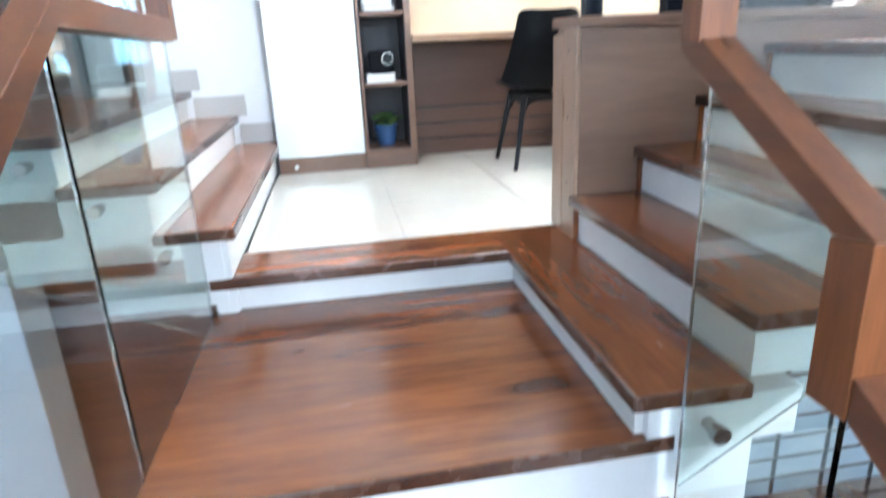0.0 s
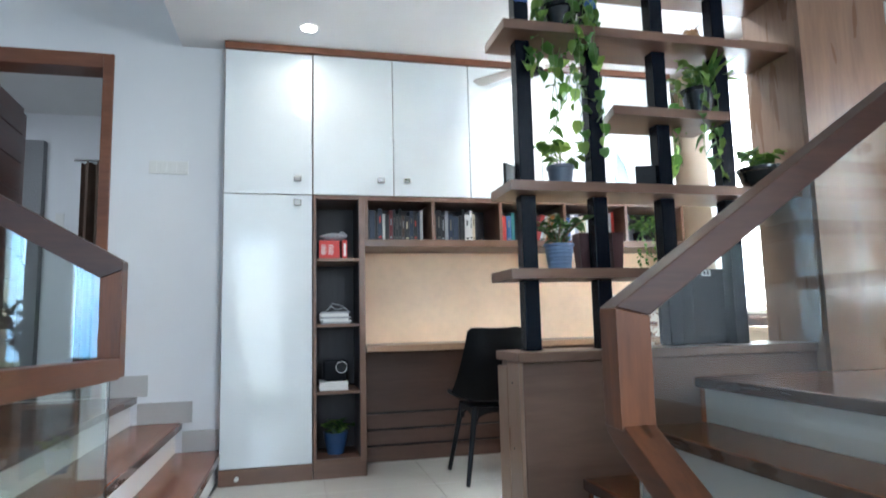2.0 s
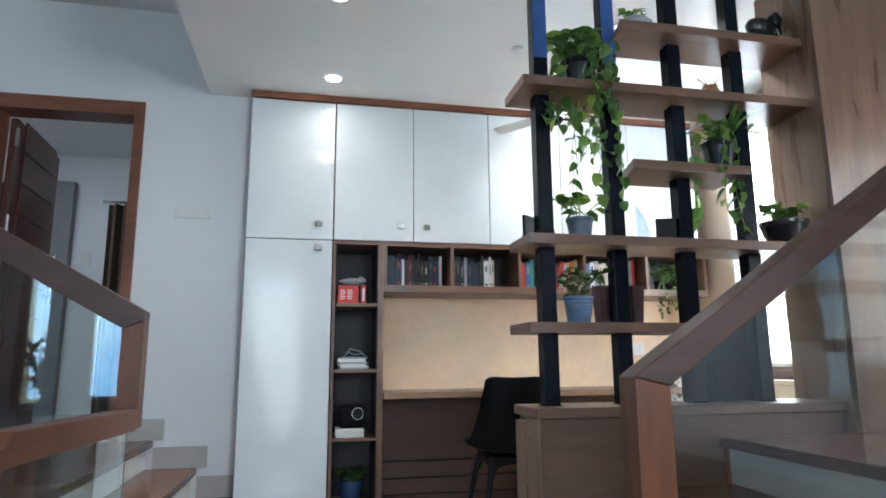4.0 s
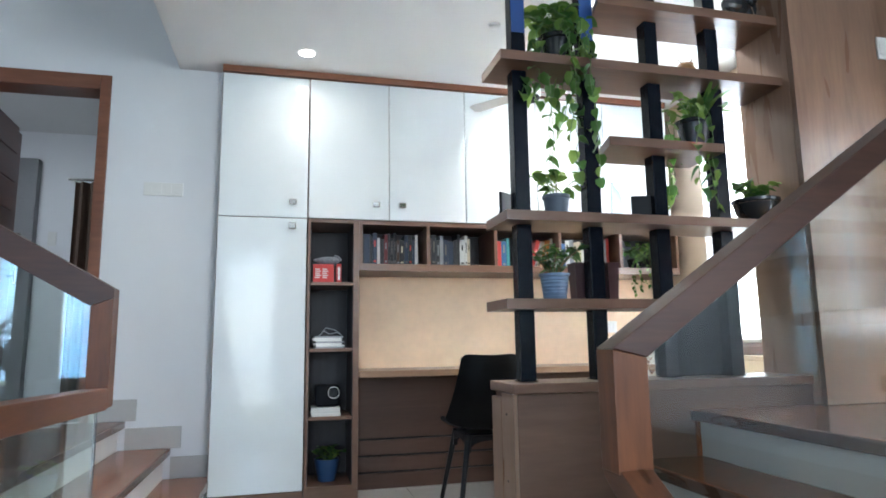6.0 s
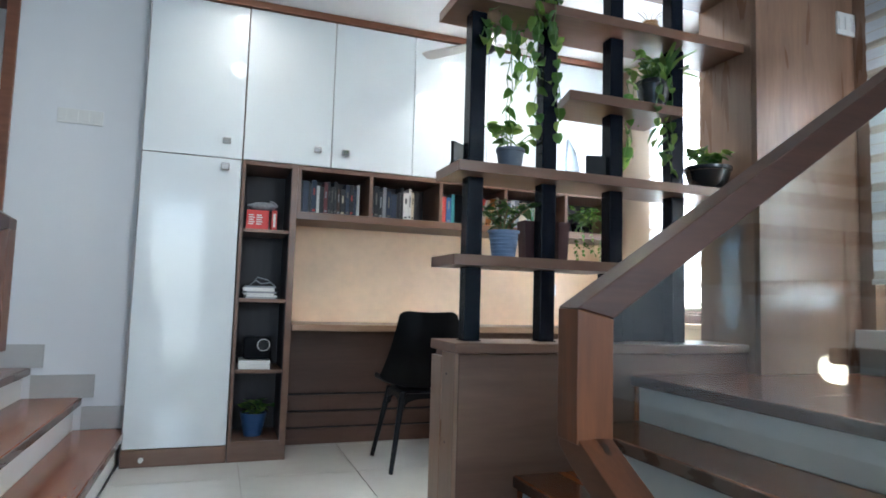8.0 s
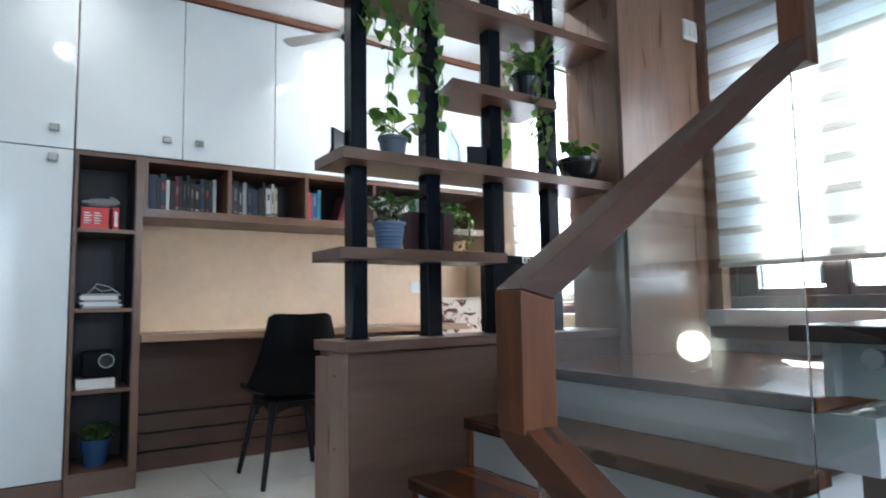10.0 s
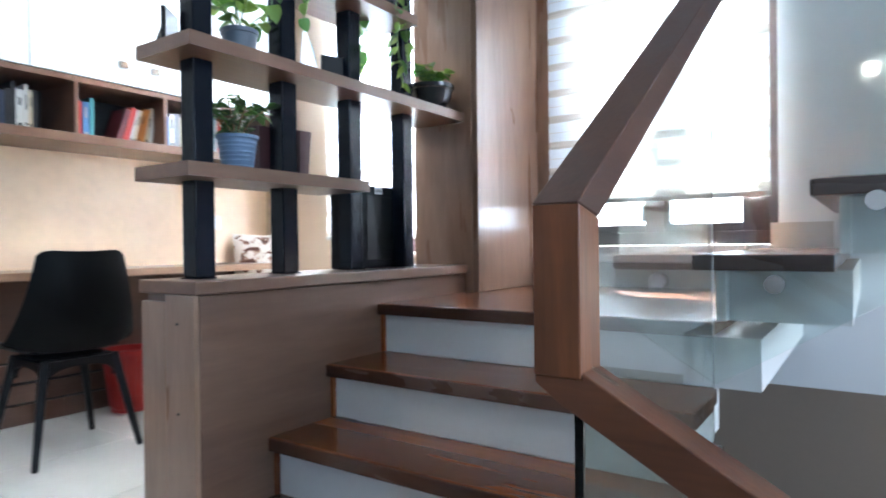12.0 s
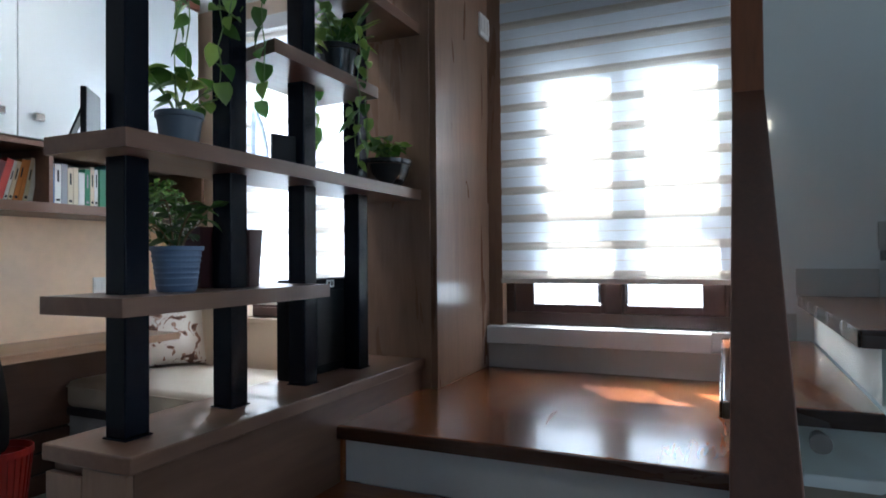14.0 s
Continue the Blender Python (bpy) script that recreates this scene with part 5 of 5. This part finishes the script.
def slim_case():
    b = thing("black_case", 0.885, 0.185, 0.78, "tall slim black case with a small white tag behind divider posts", "case")
    part("shell", one(-0.185, 0.18, 0.0, 0.062, 0.0, 0.308, 0.008, 2), "blackmat", b, smooth=True)
    part("front_panel", one(-0.06, 0.12, -0.0025, -0.0003, 0.03, 0.27, 0.001), "blackpl", b)
    part("tag", one(-0.012, 0.03, -0.004, -0.0027, 0.278, 0.303), "white", b, "white tag")
    part("tag_print", one(-0.004, 0.006, -0.0048, -0.0041, 0.283, 0.297), "blackpl", b)
    part("tag_print", one(0.013, 0.022, -0.0048, -0.0041, 0.283, 0.297), "blackpl", b)


slim_case()


def basket():
    b = thing("waste_basket", 0.88, 1.93, 0.0, "red slatted plastic waste basket under the desk", "basket")
    part("base", lathe(bmesh.new(), [(0.095, 0), (0.1, 0.02), (0.09, 0.02)], 28), "redpl", b)
    part("rim", lathe(bmesh.new(), [(0.128, 0.3), (0.135, 0.3), (0.135, 0.33), (0.128, 0.33)], 28, loop=True), "redpl", b)
    part("wall", lathe(bmesh.new(), [(0.096, 0.02), (0.124, 0.3), (0.12, 0.3), (0.092, 0.02)], 28, loop=True), "redpl", b, smooth=True)
    for i in range(28):
        a = TAU * i / 28
        part("slat", bar(bmesh.new(), (0.1 * math.cos(a), 0.1 * math.sin(a), 0.03), (0.129 * math.cos(a), 0.129 * math.sin(a), 0.3), 0.008, 0.005), "redpl", b)


basket()


def socket(x, y, z, w, h, label, axis="y", n=3):
    s = thing("switch_plate", x, y, z, label, "switch", rz=0)
    part("plate", one(-w / 2, w / 2, -0.01, 0, -h / 2, h / 2, 0.002), "white", s)
    for i in range(n):
        a = -w / 2 + w * (i + 0.18) / n
        part("rocker", one(a, a + w * 0.64 / n, -0.014, -0.0102, -h * 0.3, h * 0.3, 0.001), "white", s)


socket(1.53, BACK, 1.02, 0.12, 0.085, "white wall socket with a switch over the desk")
socket(1.765, -0.037, 2.175, 0.11, 0.1, "white switch plate on the wood panel by the window")
socket(-2.86, 4.19, 1.9, 0.07, 0.13, "small grey switch plate on the hall wall", n=1)
socket(-1.508, 1.87, 1.858, 0.22, 0.08, "flush white switch plate on the white wall", n=4)


def downlight(x, y):
    d = thing("downlight", x, y, 2.63, "round recessed ceiling light, switched on", "ceiling light", "ceiling downlights")
    part("rim", lathe(bmesh.new(), [(0.045, -0.006), (0.055, -0.006), (0.057, -0.0005), (0.045, -0.0005)], 32, loop=True), "white", d)
    g = part("diffuser", lathe(bmesh.new(), [(0.044, -0.004), (0.044, -0.001)], 32), "glow", d)


# fixtures at x 0.75 belong to the added pair of lamps
for lx, ly in ((-0.69, 1.48), (-0.69, 0.6), (0.75, 1.3), (0.75, 0.6)):
    downlight(lx, ly)
d = thing("smoke_detector", 0.29, 0.93, 2.63, "small white ceiling sensor", "sensor")
part("body", lathe(bmesh.new(), [(0.02, -0.02), (0.03, -0.012), (0.032, -0.0005)], 24), "white", d, smooth=True)


def ceiling_fan():
    d = thing("ceiling_fan", 0.64, 1.32, 2.42, "pale ceiling fan at rest, with a dark-capped motor", "fan")
    part("motor", lathe(bmesh.new(), [(0.02, 0.045), (0.05, 0.04), (0.066, 0.025), (0.068, -0.012), (0.06, -0.02)], 32), "white", d, smooth=True)
    part("cap", lathe(bmesh.new(), [(0.061, -0.018), (0.062, -0.026), (0.045, -0.045), (0.015, -0.052)], 32), "blackpl", d, "dark plastic cap", smooth=True)
    part("rod", rod(bmesh.new(), (0, 0, 0.04), (0, 0, 0.165), 0.011), "white", d)
    part("canopy", lathe(bmesh.new(), [(0.02, 0.16), (0.05, 0.185), (0.055, 0.209)], 28), "white", d, smooth=True)
    for i in range(3):
        bl = part("blade", prism(bmesh.new(), [(0.07, -0.022), (0.18, -0.044), (0.4, -0.05), (0.43, -0.03), (0.43, 0.03), (0.4, 0.04), (0.2, 0.035), (0.07, 0.022)], "z", -0.003, 0.003), "fanblade", d, "pale grey-brown blade")
        bl.matrix_basis = pose(0, 0, 0.012, 9, 0, 8 + 120 * i)


ceiling_fan()


# ---- beyond the glass, behind the walker and outside ----
def tall_planter(x, y, z, mat, label, h=0.6, r0=0.13, r1=0.2, square=0.9, leaves=14, seed=3):
    p = plant_at(x, y, z, label)
    pot(p, [(r0, 0), (r1, h), (r1 + 0.01, h), (r1 + 0.01, h + 0.03), (r1 - 0.02, h + 0.03), (r1 - 0.03, h - 0.02)], mat, r1 - 0.03, h, square)
    q = random.Random(seed)
    for pts in stem_lines(q, (0, 0, h), 6 if leaves else 0, 0.15, 0.7):
        f = part("stem", tube(bmesh.new(), pts, 0.008, 6), "stem", p)
        for s in range(1, 4):
            for _ in range(leaves // 4):
                put_leaf(f, "blade", pts[s], q.uniform(0, 360), q.uniform(0, 60), 0, q.uniform(0.7, 1.2), q)


tall_planter(-3.13, -4.45, -0.08, "blackpot", "broad-leaved plant in a tall black pot by the window", 0.6, 0.16, 0.2, 0.0, 24, 3)
tall_planter(-2.64, -4.3, -0.08, "whitepot", "tall white tapered planter by the window", 0.7, 0.13, 0.22, 0.9, 0, 4)
structure("platform", one(-4.6, -1.9, -5.1, -3.6, -1.6, -0.08), "riser")
structure("window_3", one(-3.7, -2.6, -5.2, -5.15, 0.5, 0.56), "doorwood")
for a_, b_ in ((-3.7, -3.62), (-3.42, -3.0), (-2.68, -2.6)):
    structure("window_frame", one(a_, b_, -5.2, -5.15, 0.56, 2.6), "doorwood")
for a_, b_ in ((-1.8, -1.74), (-1.43, -1.37), (-1.06, -1.0)):
    structure("window_frame", one(a_, b_, -5.2, -5.15, -0.3, 2.5), "doorwood")
# mullion of the added fill opening
structure("window_frame", one(1.07, 1.13, -5.2, -5.15, 1.4, 3.0), "doorwood")
w_l = thing("wall_lamp", 1.75, -2.11, 0.685, "round glowing wall lamp below the upper flight", "lamp", rz=-37)
part("disc", lathe(bmesh.new(), [(0.022, 0), (0.067, 0), (0.067, 0.02), (0.022, 0.02)], 32, loop=True), "glowring", w_l).matrix_basis = pose(-0.05, 0, 0, 0, 90, 0)
part("backplate", rod(bmesh.new(), (0.029, 0, 0), (-0.03, 0, -0.05), 0.012, seg=16), "steel", w_l)
w_l = thing("wall_lamp", -4.6, -1.36, 2.4, "small up-and-down wall lamp, switched on", "lamp")
part("shade", one(0.001, 0.08, -0.06, 0.06, -0.05, 0.05, 0.01), "glowring", w_l)

# lower storey seen past the stairs
g = thing("window_grille", 0.06, 0.3, -1.6, "dark metal grille before the lower garden window", "grille")
for i in range(9):
    part("bar", rod(bmesh.new(), (0, 0, 0.12 * i + 0.1), (2.1, 0, 0.12 * i + 0.1), 0.008, seg=8), "grate", g)
for i in range(8):
    part("bar", rod(bmesh.new(), (0.02 + 0.29 * i, 0.008, 0.0), (0.02 + 0.29 * i, 0.008, 1.1), 0.011, seg=8), "grate", g)
c = thing("curtain", -2.46, 3.4, 0.5, "brown patterned curtain in the hall beyond the door", "curtain")


def curtain():
    bm = bmesh.new()
    n = 40
    lo, hi = [], []
    for i in range(n + 1):
        t = i / n
        x, y = 0.5 * t, 0.035 * math.sin(t * 40)
        lo.append((x, y))
    out = lo + [(x, y + 0.012) for x, y in lo[::-1]]
    prism(bm, out, "z", 0.02, 1.75)
    part("panel", bm, "curtain", c)
    part("rod", rod(bmesh.new(), (-0.05, 0, 1.77), (0.9, 0, 1.77), 0.012), "steel", c)


curtain()

# unseen slab, added to keep direct sun off the terrace
structure("outer_canopy", one(2.18, 5.0, 0.1, 5.0, -0.3, -0.15), "wall")
structure("terrace", one(0.06, 5.0, 0.31, 5.0, -1.749, -1.7), "terrace")
structure("ground", one(-60, 60, -60, 60, -1.9, -1.75), "ground")
structure("backdrop", one(14, 14.2, -12, 12, -1.7, 6.5), "brick")


def tree(x, y, z, h, seed):
    q = random.Random(seed)
    t = thing("tree", x, y, z, "leafy garden tree with an open crown", "tree")
    part("trunk", rod(bmesh.new(), (0, 0, 0), (0.1, 0, h * 0.5), 0.09, 0.05, 10), "stemdry", t)
    for i in range(6):
        a = TAU * i / 6
        part("limb", rod(bmesh.new(), (0.1, 0, h * 0.45), (0.1 + math.cos(a) * h * 0.22, math.sin(a) * h * 0.22, h * q.uniform(0.65, 0.95)), 0.035, 0.012, 8), "stemdry", t)
    bm = bmesh.new()
    for _ in range(1500):
        a, b, c = q.gauss(0, 1), q.gauss(0, 1), q.gauss(0, 1)
        p0 = Vector((a, b, c)).normalized() * q.uniform(0.55, 1.0) * h * 0.3
        p0 = Vector((p0.x + 0.1, p0.y, h * 0.75 + p0.z * 0.9))
        d1 = Vector((q.uniform(-1, 1), q.uniform(-1, 1), q.uniform(-1, 1))).normalized() * 0.09
        d2 = d1.cross(Vector((q.uniform(-1, 1), q.uniform(-1, 1), 1))).normalized() * 0.045
        vs = [bm.verts.new(p0 + v) for v in (-d1, d2, d1, -d2)]
        bm.faces.new(vs)
    tagged(part("crown", bm, "leaf", t), kind="stuff")


tree(6.5, 0.8, -1.75, 3.2, 1)
tree(5.5, -2.6, -1.75, 2.6, 2)
tree(-2.9, -8.0, -1.75, 3.4, 3)
tree(-1.2, -9.5, -1.75, 3.0, 4)
